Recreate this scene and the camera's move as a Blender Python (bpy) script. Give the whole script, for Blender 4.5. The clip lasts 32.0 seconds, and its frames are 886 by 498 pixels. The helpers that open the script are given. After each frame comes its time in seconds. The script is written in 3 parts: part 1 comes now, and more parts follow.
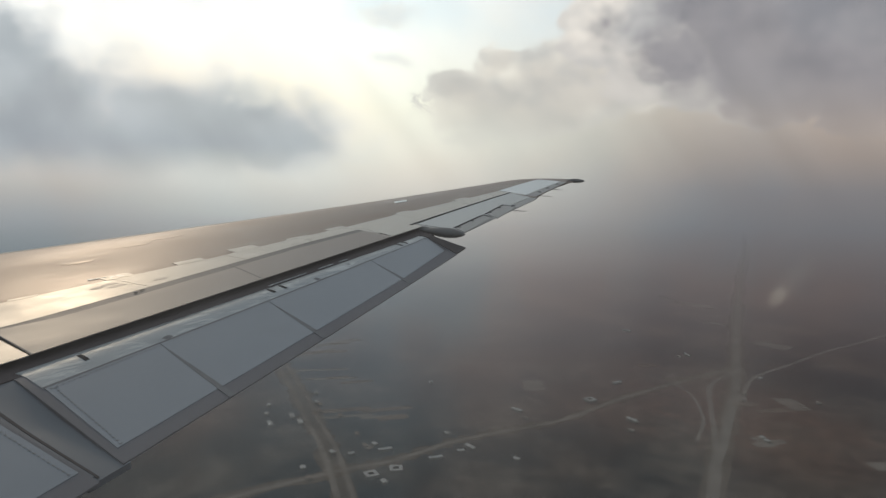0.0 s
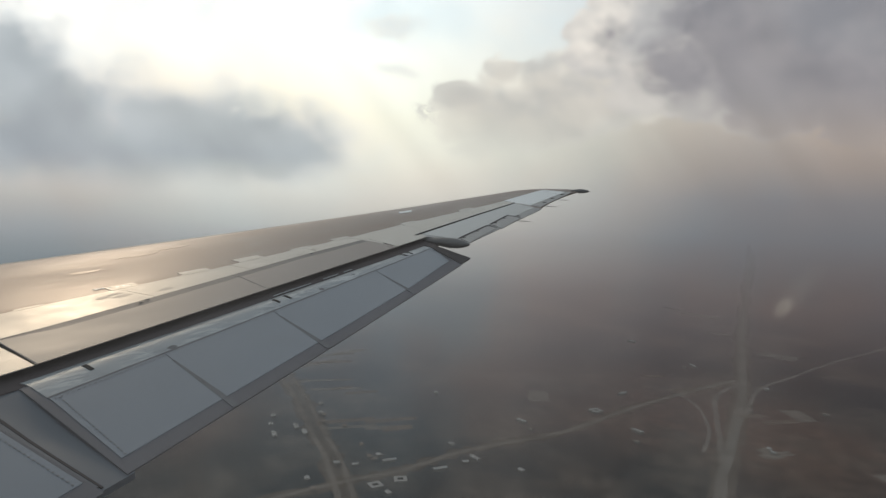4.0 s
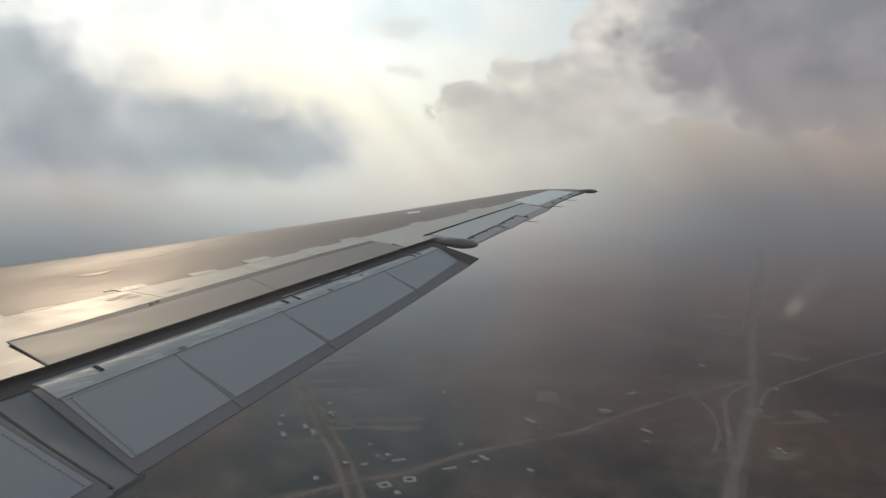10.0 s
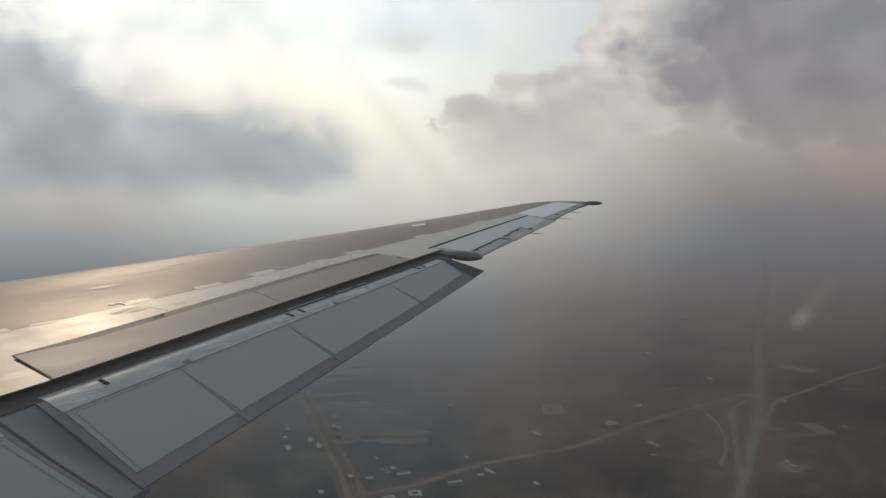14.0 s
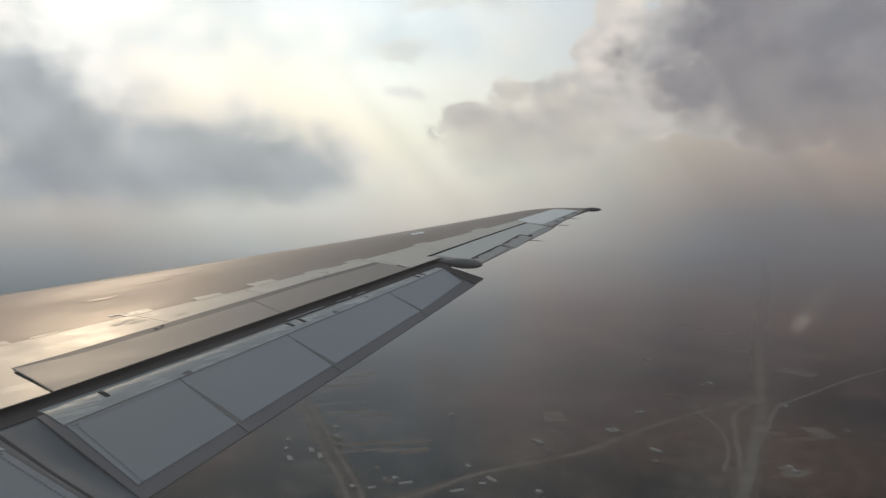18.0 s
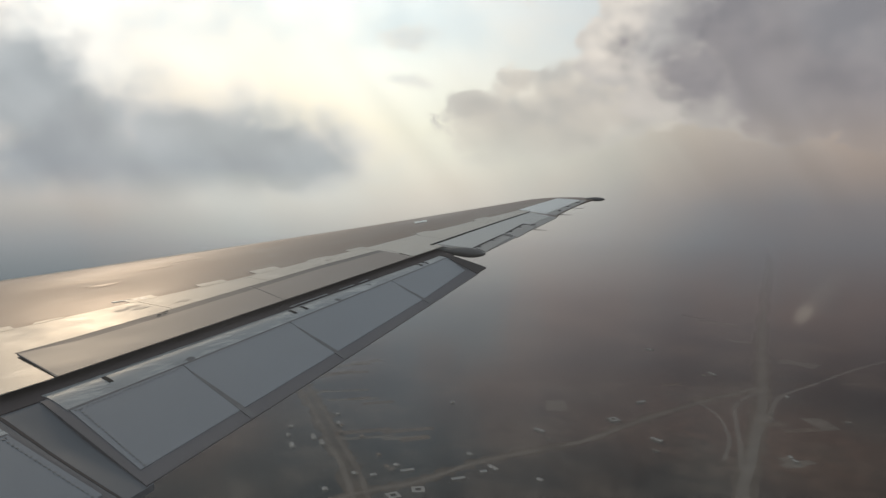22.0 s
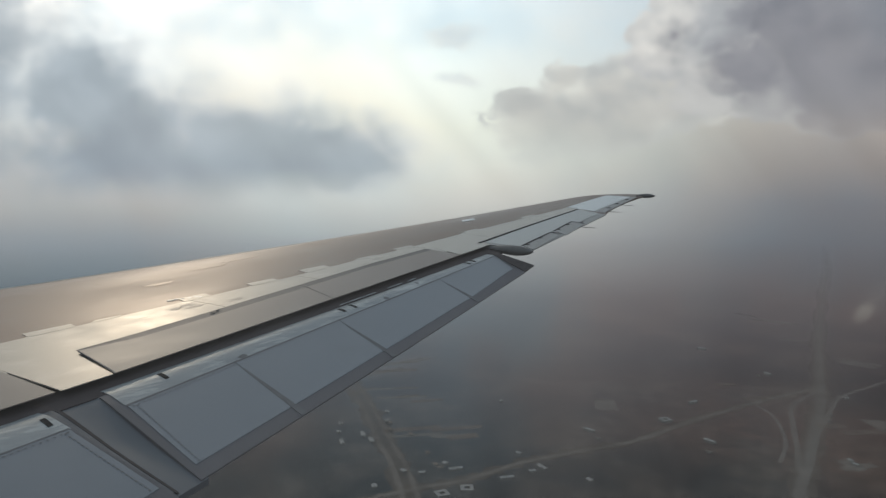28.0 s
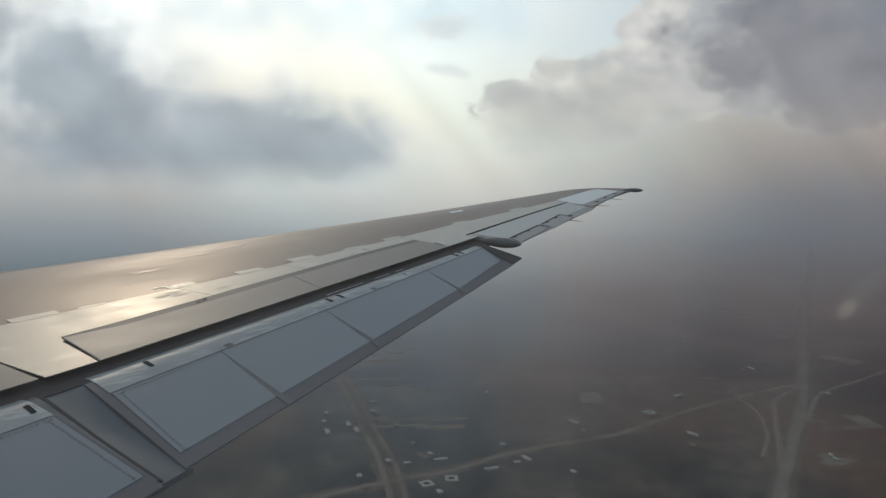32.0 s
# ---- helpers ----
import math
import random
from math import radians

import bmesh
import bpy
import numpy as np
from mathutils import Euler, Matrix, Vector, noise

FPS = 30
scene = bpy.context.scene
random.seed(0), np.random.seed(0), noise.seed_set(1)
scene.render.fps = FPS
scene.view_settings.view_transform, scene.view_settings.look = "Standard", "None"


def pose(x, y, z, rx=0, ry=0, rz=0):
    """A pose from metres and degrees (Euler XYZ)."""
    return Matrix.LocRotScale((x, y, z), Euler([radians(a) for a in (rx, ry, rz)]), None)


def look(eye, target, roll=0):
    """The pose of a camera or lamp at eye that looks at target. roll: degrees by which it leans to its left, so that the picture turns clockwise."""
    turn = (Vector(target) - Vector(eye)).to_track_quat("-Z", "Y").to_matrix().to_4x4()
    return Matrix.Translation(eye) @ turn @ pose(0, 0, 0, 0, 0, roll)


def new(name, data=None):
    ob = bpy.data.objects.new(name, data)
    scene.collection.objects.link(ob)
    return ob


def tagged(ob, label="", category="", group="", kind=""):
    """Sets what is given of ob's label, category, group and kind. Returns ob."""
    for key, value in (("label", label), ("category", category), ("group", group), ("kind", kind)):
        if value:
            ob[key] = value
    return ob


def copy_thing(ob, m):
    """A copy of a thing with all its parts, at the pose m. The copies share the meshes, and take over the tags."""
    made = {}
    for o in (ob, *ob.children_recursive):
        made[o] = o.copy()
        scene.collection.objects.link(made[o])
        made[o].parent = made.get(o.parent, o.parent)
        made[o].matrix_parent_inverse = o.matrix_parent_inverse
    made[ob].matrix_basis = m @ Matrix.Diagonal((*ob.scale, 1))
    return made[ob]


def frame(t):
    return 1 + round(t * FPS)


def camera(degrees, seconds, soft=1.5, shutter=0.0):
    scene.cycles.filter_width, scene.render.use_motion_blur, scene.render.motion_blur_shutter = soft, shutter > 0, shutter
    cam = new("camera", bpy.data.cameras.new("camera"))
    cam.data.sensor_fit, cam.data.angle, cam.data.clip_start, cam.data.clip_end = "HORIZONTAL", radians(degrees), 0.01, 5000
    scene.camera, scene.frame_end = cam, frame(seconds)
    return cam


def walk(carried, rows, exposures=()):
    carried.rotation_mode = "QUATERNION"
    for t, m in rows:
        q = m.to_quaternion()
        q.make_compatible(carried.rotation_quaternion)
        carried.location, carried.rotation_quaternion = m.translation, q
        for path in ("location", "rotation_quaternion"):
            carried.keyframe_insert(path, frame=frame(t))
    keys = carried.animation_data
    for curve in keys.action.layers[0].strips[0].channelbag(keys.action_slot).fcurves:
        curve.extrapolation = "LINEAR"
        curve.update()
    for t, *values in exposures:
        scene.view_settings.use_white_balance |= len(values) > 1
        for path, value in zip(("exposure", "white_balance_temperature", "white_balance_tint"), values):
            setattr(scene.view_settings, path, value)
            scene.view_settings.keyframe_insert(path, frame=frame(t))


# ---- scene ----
FOV, EYE = 60.0, (1.45, -10.17, 400.0)
cam = camera(FOV, 32.0, soft=1.4)
ROWS = [
    (0, 82.51, -1.21, -77.84), (0.5, 82.85, -1.01, -77.77), (1, 83.20, -1.13, -77.61), (1.5, 83.33, -1.23, -77.59),
    (2, 83.75, -1.32, -77.64), (2.5, 83.97, -1.18, -77.66), (3, 83.75, -1.27, -77.59), (3.5, 83.34, -1.29, -77.56),
    (5.5, 83.30, -1.08, -77.35), (6, 83.43, -0.99, -77.24), (6.5, 83.56, -0.99, -77.31), (7, 83.82, -0.91, -77.36),
    (7.5, 83.76, -0.89, -77.38), (8, 83.32, -0.83, -77.20), (8.5, 83.09, -0.94, -76.99), (9, 83.17, -0.97, -76.84),
    (9.5, 83.22, -0.95, -76.85), (10, 83.30, -0.98, -76.88), (10.5, 83.43, -1.01, -76.91), (11, 83.46, -0.98, -76.93),
    (11.5, 83.83, -0.83, -76.99), (12, 84.34, -0.84, -76.96), (12.5, 84.42, -0.83, -76.72), (13, 84.41, -0.80, -76.54),
    (13.5, 84.21, -0.85, -76.43), (15.5, 84.25, -0.09, -77.29), (16, 84.18, -0.17, -77.42), (16.5, 84.06, -0.09, -77.45),
    (17, 84.25, -0.29, -77.32), (17.5, 84.61, -0.30, -77.01), (18, 84.82, -0.12, -76.65), (18.5, 84.91, -0.16, -76.34),
    (19, 84.90, -0.08, -76.22), (19.5, 84.77, 0.01, -76.18), (20, 84.36, -0.09, -76.21), (20.5, 84.28, -0.22, -76.23),
    (21, 84.14, -0.62, -76.26), (21.5, 83.81, -0.63, -76.36), (22, 83.97, -0.53, -76.39), (22.5, 84.55, -0.46, -76.36),
    (23, 84.89, -0.26, -76.22), (23.5, 84.97, -0.32, -76.08), (24, 85.00, -0.37, -76.11), (24.5, 84.69, -0.34, -76.08),
    (25, 84.12, -0.65, -75.98), (25.5, 83.74, -0.59, -75.92), (27.5, 83.85, 0.30, -73.88), (28, 83.83, 0.13, -72.89),
    (28.5, 84.00, 0.11, -72.31), (29, 83.75, -0.08, -72.21), (29.5, 83.55, -0.12, -72.48), (30, 83.50, -0.17, -72.86),
    (30.5, 83.52, -0.20, -73.15), (31, 83.59, -0.42, -73.34), (31.5, 83.34, -0.47, -73.61), (32, 83.19, -0.76, -73.69),
]
EXPOSURE = [(0.0, 0.17, 6400, 8), (9.0, 0.12, 6400, 8), (13.0, 0.01, 6400, 9), (18.0, 0.0, 6450, 9), (22.0, 0.05, 6550, 9), (24.0, -0.01, 6580, 9), (25.5, -0.01, 6480, 9), (27.5, 0.0, 6050, 6), (32.0, 0.0, 6050, 6)]
walk(cam, [(t, pose(*EYE, rx, ry, rz)) for t, rx, ry, rz in ROWS], EXPOSURE)


# ---- node helpers ----
class Graph:
    """Short calls for node trees."""

    def __init__(self, tree):
        self.tree = tree
        tree.nodes.clear()

    def node(self, kind, **props):
        n = self.tree.nodes.new(kind)
        for k, v in props.items():
            setattr(n, k, v)
        return n

    def put(self, sock, v):
        if isinstance(v, bpy.types.NodeSocket):
            self.tree.links.new(v, sock)
        elif isinstance(v, (tuple, list)) and len(v) == 3 and sock.type == "RGBA":
            sock.default_value = (*v, 1)
        else:
            sock.default_value = v

    def m(self, op, a, b=None, c=None, clamp=False):
        n = self.node("ShaderNodeMath", operation=op, use_clamp=clamp)
        for i, v in enumerate((a, b, c)):
            if v is not None:
                self.put(n.inputs[i], v)
        return n.outputs[0]

    def vm(self, op, a, b=None, out=0):
        n = self.node("ShaderNodeVectorMath", operation=op)
        self.put(n.inputs[0], a)
        if b is not None:
            self.put(n.inputs[1], b)
        return n.outputs[out]

    def step(self, v, lo, hi, a=0.0, b=1.0):
        n = self.node("ShaderNodeMapRange", interpolation_type="SMOOTHSTEP")
        for i, x in enumerate((v, lo, hi, a, b)):
            self.put(n.inputs[i], x)
        return n.outputs[0]

    def mix(self, f, a, b, mode="MIX"):
        n = self.node("ShaderNodeMix", data_type="RGBA", blend_type=mode)
        self.put(n.inputs[0], f)
        self.put(n.inputs[6], a)
        self.put(n.inputs[7], b)
        return n.outputs[2]

    def ramp(self, v, stops):
        n = self.node("ShaderNodeValToRGB")
        e = n.color_ramp.elements
        while len(e) < len(stops):
            e.new(0.5)
        for el, (p, col) in zip(e, stops):
            el.position, el.color = p, (*col, 1)
        self.put(n.inputs[0], v)
        return n.outputs[0]

    def noise(self, vec, scale, detail=4.0, rough=0.55, distort=0.0, out=0):
        n = self.node("ShaderNodeTexNoise")
        self.put(n.inputs["Vector"], vec)
        n.inputs["Scale"].default_value = scale
        n.inputs["Detail"].default_value = detail
        n.inputs["Roughness"].default_value = rough
        n.inputs["Distortion"].default_value = distort
        return n.outputs[out]

    def xyz(self, x, y, z=0.0):
        n = self.node("ShaderNodeCombineXYZ")
        for i, v in enumerate((x, y, z)):
            self.put(n.inputs[i], v)
        return n.outputs[0]


def lin(r, g, b):
    """sRGB 0..255 to linear."""
    return tuple((c / 255 / 12.92 if c <= 10 else ((c / 255 + 0.055) / 1.055) ** 2.4) for c in (r, g, b))


# ---- sky, clouds and sun ----
HEAD = radians(-76.65)
AHEAD = Vector((-math.sin(HEAD), math.cos(HEAD), 0))
ASIDE = Vector((math.cos(HEAD), math.sin(HEAD), 0))
SUN_X, SUN_Y = -0.45, 0.55


def build_world():
    world = bpy.data.worlds.new("hazy_sky")
    world.use_nodes = True
    scene.world = world
    g = Graph(world.node_tree)
    d = g.vm("NORMALIZE", g.node("ShaderNodeTexCoord").outputs["Generated"])
    w = g.m("MAXIMUM", g.vm("DOT_PRODUCT", d, tuple(AHEAD), out=1), 0.22)
    X = g.m("DIVIDE", g.vm("DOT_PRODUCT", d, tuple(ASIDE), out=1), w)
    Y = g.m("DIVIDE", g.vm("DOT_PRODUCT", d, (0, 0, 1), out=1), w)
    sky = g.node("ShaderNodeTexSky", sky_type="NISHITA")
    sky.sun_disc = False
    sky.sun_elevation = radians(27)
    sky.sun_rotation = math.atan2(*(AHEAD + ASIDE * SUN_X).xy)
    sky.dust_density = 6.0

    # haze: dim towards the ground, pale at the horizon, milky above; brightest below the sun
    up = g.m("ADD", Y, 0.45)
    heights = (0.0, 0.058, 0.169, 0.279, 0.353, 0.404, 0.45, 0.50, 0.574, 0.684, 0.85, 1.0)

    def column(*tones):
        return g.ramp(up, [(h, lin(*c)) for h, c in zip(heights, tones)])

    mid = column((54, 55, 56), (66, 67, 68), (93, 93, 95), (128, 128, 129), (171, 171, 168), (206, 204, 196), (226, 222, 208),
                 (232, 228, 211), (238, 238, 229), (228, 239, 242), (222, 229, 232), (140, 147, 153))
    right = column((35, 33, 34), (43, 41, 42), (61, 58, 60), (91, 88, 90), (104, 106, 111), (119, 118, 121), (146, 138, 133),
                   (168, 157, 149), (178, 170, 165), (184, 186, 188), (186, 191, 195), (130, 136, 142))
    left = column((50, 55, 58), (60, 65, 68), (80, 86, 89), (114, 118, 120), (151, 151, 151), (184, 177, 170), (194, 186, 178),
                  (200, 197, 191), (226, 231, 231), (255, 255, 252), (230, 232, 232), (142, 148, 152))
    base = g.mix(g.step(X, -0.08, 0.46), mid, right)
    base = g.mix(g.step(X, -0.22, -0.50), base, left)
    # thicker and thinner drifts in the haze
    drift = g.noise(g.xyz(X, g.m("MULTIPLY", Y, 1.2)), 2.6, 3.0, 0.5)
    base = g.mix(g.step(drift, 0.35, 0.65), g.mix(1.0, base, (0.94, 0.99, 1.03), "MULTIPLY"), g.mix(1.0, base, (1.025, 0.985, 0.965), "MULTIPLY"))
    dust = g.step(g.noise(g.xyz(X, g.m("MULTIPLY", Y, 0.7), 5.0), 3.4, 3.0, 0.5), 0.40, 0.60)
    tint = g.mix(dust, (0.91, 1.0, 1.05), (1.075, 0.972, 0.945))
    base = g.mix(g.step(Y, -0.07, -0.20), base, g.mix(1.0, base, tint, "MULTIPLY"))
    base = g.mix(1.0, base, g.mix(1.0, sky.outputs[0], (0.006, 0.006, 0.006), "MULTIPLY"), "ADD")

    def bell(cx, cy, rx, ry):
        a = g.m("POWER", g.m("DIVIDE", g.m("SUBTRACT", X, cx), rx), 2.0)
        b = g.m("POWER", g.m("DIVIDE", g.m("SUBTRACT", Y, cy), ry), 2.0)
        return g.m("EXPONENT", g.m("MULTIPLY", g.m("ADD", a, b), -1.0))

    def glow(col, f, tint):
        return g.mix(1.0, col, g.mix(f, (0, 0, 0), tint), "ADD")

    base = glow(base, bell(-0.16, 0.12, 0.20, 0.12), (0.10, 0.095, 0.065))

    # clouds
    p = g.xyz(X, g.m("MULTIPLY", Y, 1.35))
    wx = g.m("ADD", X, g.m("MULTIPLY", g.m("SUBTRACT", g.noise(p, 6.0, 7.0, 0.58), 0.5), 0.13))
    wy = g.m("ADD", Y, g.m("MULTIPLY", g.m("SUBTRACT", g.noise(g.vm("ADD", p, (7.3, 2.1, 4.0)), 7.0, 7.0, 0.58), 0.5), 0.09))

    def field(blobs):
        best = None
        for cx, cy, rx, ry in blobs:
            a = g.m("POWER", g.m("DIVIDE", g.m("SUBTRACT", wx, cx), rx), 2.0)
            b = g.m("POWER", g.m("DIVIDE", g.m("SUBTRACT", wy, cy), ry), 2.0)
            e = g.m("SUBTRACT", 1.0, g.m("SQRT", g.m("ADD", a, b)))
            best = e if best is None else g.m("SMOOTH_MAX", best, e, 0.25)
        return best

    def heads(at, scale):
        """Cauliflower heads of cloud at three sizes on a slow swell."""
        bend = g.vm("MULTIPLY", g.vm("SUBTRACT", g.noise(at, scale * 1.5, 6.0, 0.6, out=1), (0.5, 0.5, 0.5)), (0.09, 0.09, 0.0))
        at = g.vm("ADD", at, bend)
        total = g.m("MULTIPLY", g.noise(at, scale, 7.0, 0.55), 0.9)
        for k, share in ((1.4, 0.30), (3.4, 0.18), (7.5, 0.09)):
            n = g.node("ShaderNodeTexVoronoi", feature="SMOOTH_F1", voronoi_dimensions="2D")
            n.inputs["Scale"].default_value = scale * k
            n.inputs["Smoothness"].default_value = 0.6
            g.put(n.inputs["Vector"], at)
            total = g.m("ADD", total, g.m("MULTIPLY", g.m("SUBTRACT", 0.55, n.outputs["Distance"]), share))
        return total

    def bank(col, blobs, shift, scale, amp, lo, hi, thick, tones, most, base_lo, base_hi, relief, gloom=0.0):
        """A bank of cloud: torn, heaped outline, faces towards the sun paler, the thick inside darker, the base lost in haze."""
        at = g.vm("ADD", p, shift)
        n = heads(at, scale)
        swell, ahead = (g.m("ADD", g.noise(q, scale * 1.2, 4.0, 0.5), g.m("MULTIPLY", n, 0.35)) for q in (at, g.vm("ADD", at, (-0.030, 0.042, 0.0))))
        f = g.m("ADD", field(blobs), g.m("MULTIPLY", g.m("SUBTRACT", n, 0.5), amp))
        facing = g.m("MULTIPLY", g.step(g.m("SUBTRACT", swell, ahead), -relief, relief), g.step(Y, base_lo + 0.02, base_hi + 0.05, 0.15, 1.0))
        dark = g.step(g.m("ADD", f, gloom), lo, g.m("ADD", lo, thick))
        tone = g.mix(dark, g.mix(facing, tones[0], tones[1]), g.mix(facing, tones[2], tones[3]))
        low = g.m("ADD", Y, g.m("MULTIPLY", g.m("SUBTRACT", g.noise(at, 7.0, 4.0, 0.5), 0.5), 0.045))
        cover = g.m("MULTIPLY", g.m("MULTIPLY", g.step(f, lo, hi), most), g.step(low, base_lo, base_hi))
        return g.mix(cover, col, tone)

    # thin high veil with bluish gaps
    veil = g.step(g.noise(g.vm("ADD", p, (2.2, 0.7, 1.0)), 5.0, 6.0, 0.55), 0.42, 0.66)
    col = g.mix(g.m("MULTIPLY", g.m("MULTIPLY", veil, 0.55), g.step(Y, 0.09, 0.20)), base, lin(205, 220, 226))
    scraps = [(-0.055, 0.165, 0.05, 0.016), (-0.045, 0.112, 0.035, 0.014), (0.02, 0.225, 0.09, 0.02)]
    col = bank(col, scraps, (5.0, 3.0, 0.0), 14.0, 1.6, -0.1, 0.8, 1.2, (lin(226, 226, 220), lin(240, 236, 226), lin(204, 206, 206), lin(224, 222, 216)), 0.55, 0.02, 0.08, 0.10)
    west = [(-0.555, 0.090, 0.11, 0.070), (-0.47, 0.035, 0.15, 0.075), (-0.34, 0.015, 0.15, 0.068), (-0.24, 0.005, 0.13, 0.048), (-0.80, 0.13, 0.22, 0.16)]
    col = bank(col, west, (3.0, 1.0, 0.0), 6.0, 1.3, -0.58, 0.50, 1.25,
               (lin(204, 210, 214), lin(246, 241, 236), lin(147, 155, 163), lin(170, 177, 183)), 0.86, -0.070, 0.005, 0.22, g.step(X, -0.35, -0.62, 0.0, 0.30))
    pale = [(0.105, 0.050, 0.13, 0.040), (0.040, 0.072, 0.045, 0.034), (0.090, 0.105, 0.030, 0.034), (0.19, 0.085, 0.11, 0.050)]
    col = bank(col, pale, (0.4, 0.2, 2.0), 13.0, 1.2, -0.10, 0.16, 0.8,
               (lin(196, 193, 187), lin(236, 229, 216), lin(176, 172, 169), lin(206, 198, 188)), 0.78, -0.040, 0.085, 0.20)
    east = [(0.215, 0.165, 0.060, 0.055), (0.30, 0.125, 0.10, 0.065), (0.40, 0.170, 0.17, 0.095), (0.45, 0.100, 0.14, 0.060), (0.60, 0.145, 0.16, 0.12), (0.42, 0.25, 0.22, 0.06), (0.9, 0.2, 0.35, 0.17)]
    col = bank(col, east, (1.9, 4.3, 2.0), 8.0, 1.2, -0.08, 0.10, 0.75,
               (lin(180, 177, 176), lin(238, 229, 218), lin(124, 122, 128), lin(146, 142, 145)), 0.90, -0.010, 0.120, 0.24, g.step(X, 0.16, 0.52, -0.40, 0.40))
    # the sun behind thin cloud
    col = glow(col, bell(SUN_X, SUN_Y, 0.30, 0.24), (0.36, 0.31, 0.23))
    # faint slanting shafts of light under the clouds
    shaft = g.noise(g.xyz(g.m("ADD", X, g.m("MULTIPLY", Y, 0.85)), 3.0), 13.0, 2.0, 0.5)
    under = g.m("MULTIPLY", g.step(Y, -0.10, 0.02), g.step(Y, 0.24, 0.08))
    k = g.m("ADD", 1.0, g.m("MULTIPLY", g.m("MULTIPLY", g.m("SUBTRACT", shaft, 0.5), 0.42), under))
    col = g.mix(1.0, col, g.xyz(k, k, k), "MULTIPLY")
    bg = g.node("ShaderNodeBackground")
    g.put(bg.inputs[0], col)
    bg.inputs[1].default_value = 1.0
    g.tree.links.new(bg.outputs[0], g.node("ShaderNodeOutputWorld").inputs[0])


build_world()
sun = new("sun", bpy.data.lights.new("sun", "SUN"))
sun.data.energy, sun.data.angle, sun.data.color = 0.42, radians(6), (1.0, 0.775, 0.54)
sun.matrix_world = look((AHEAD + ASIDE * SUN_X + Vector((0, 0, SUN_Y))) * 100, (0, 0, 0))


# ---- materials ----
def surface(name, colour, rough, metal=0.0, vary=0.25, scale=3.0, streak=(1, 1, 1), bump=0.0, stain=None, spec=0.5, wear=None, rubbed=0.07, soft=0.10, uneven=0.25):
    """A procedural surface: two sizes of mottling, optional stains and fine relief."""
    mat = bpy.data.materials.new(name)
    mat.use_nodes = True
    g = Graph(mat.node_tree)
    at = g.node("ShaderNodeNewGeometry").outputs["Position"]
    if streak != (1, 1, 1):
        at = g.xyz(g.vm("DOT_PRODUCT", at, (0.91, -0.41, 0.0), out=1), g.vm("DOT_PRODUCT", at, (0.41, 0.91, 0.0), out=1))
        at = g.vm("MULTIPLY", at, streak)
    big, fine = g.noise(at, scale, 5.0, 0.6), g.noise(at, scale * 9, 4.0, 0.6)
    v = g.m("ADD", g.m("MULTIPLY", g.m("SUBTRACT", big, 0.5), 2 * vary), g.m("MULTIPLY", g.m("SUBTRACT", fine, 0.5), vary))
    f = g.m("ADD", 1.0, v)
    col = g.mix(1.0, colour, g.xyz(f, f, f), "MULTIPLY")
    if stain:
        col = g.mix(g.m("MULTIPLY", g.step(big, 0.55, 0.75), 0.7), col, stain)
    r = g.m("ADD", rough, g.m("MULTIPLY", g.m("SUBTRACT", big, 0.5), uneven), clamp=True)
    if wear:
        # rubbed, shinier patches drawn out along the span
        rub = g.noise(g.vm("MULTIPLY", at, (1.6, 2.2, 1.0)), 3.6, 7.0, 0.68, 0.6)
        rub = g.step(rub, 0.50, 0.50 + soft)
        col = g.mix(g.m("MULTIPLY", rub, 0.6), col, wear)
        r = g.m("SUBTRACT", r, g.m("MULTIPLY", rub, rubbed), clamp=True)
    b = g.node("ShaderNodeBsdfPrincipled")
    g.put(b.inputs["Base Color"], col)
    g.put(b.inputs["Roughness"], r)
    b.inputs["Metallic"].default_value = metal
    b.inputs["Specular IOR Level"].default_value = spec
    if bump:
        n = g.node("ShaderNodeBump")
        n.inputs["Strength"].default_value, n.inputs["Distance"].default_value = bump, 0.01
        g.put(n.inputs["Height"], fine)
        g.put(b.inputs["Normal"], n.outputs[0])
    g.tree.links.new(b.outputs[0], g.node("ShaderNodeOutputMaterial").inputs[0])
    return mat


ALONG = (0.35, 1.6, 1.0)
M_SKIN = surface("grey_coated_skin", (0.198, 0.142, 0.114), 0.47, 0.25, 0.10, 1.2, ALONG, 0.03, wear=(0.205, 0.165, 0.138), rubbed=0.025)
M_METAL = surface("weathered_aluminium", (0.47, 0.43, 0.38), 0.44, 0.34, 0.30, 3.6, (0.6, 1.1, 1.0), 0.03, (0.31, 0.285, 0.26), wear=(0.58, 0.55, 0.505), rubbed=0.06, soft=0.22)
M_LEAD = surface("bright_leading_rim", (0.50, 0.47, 0.43), 0.36, 0.6, 0.20, 4.0, ALONG, 0.02)
M_WORN = surface("worn_brown_metal", (0.36, 0.325, 0.285), 0.48, 0.25, 0.35, 8.0, ALONG)
M_RUB = surface("rubbed_coating", (0.222, 0.166, 0.134), 0.43, 0.27, 0.15, 5.0, ALONG)
M_SPOILER = surface("grey_spoiler_paint", (0.225, 0.184, 0.162), 0.48, 0.0, 0.12, 1.8, ALONG, spec=0.7, wear=(0.27, 0.225, 0.198), rubbed=0.04, soft=0.25)
M_FLAP = surface("pale_grey_flap_paint", (0.200, 0.218, 0.247), 0.34, 0.0, 0.16, 1.1, (0.7, 1.6, 1.0), 0.0, (0.170, 0.182, 0.204), spec=0.75, uneven=0.06)
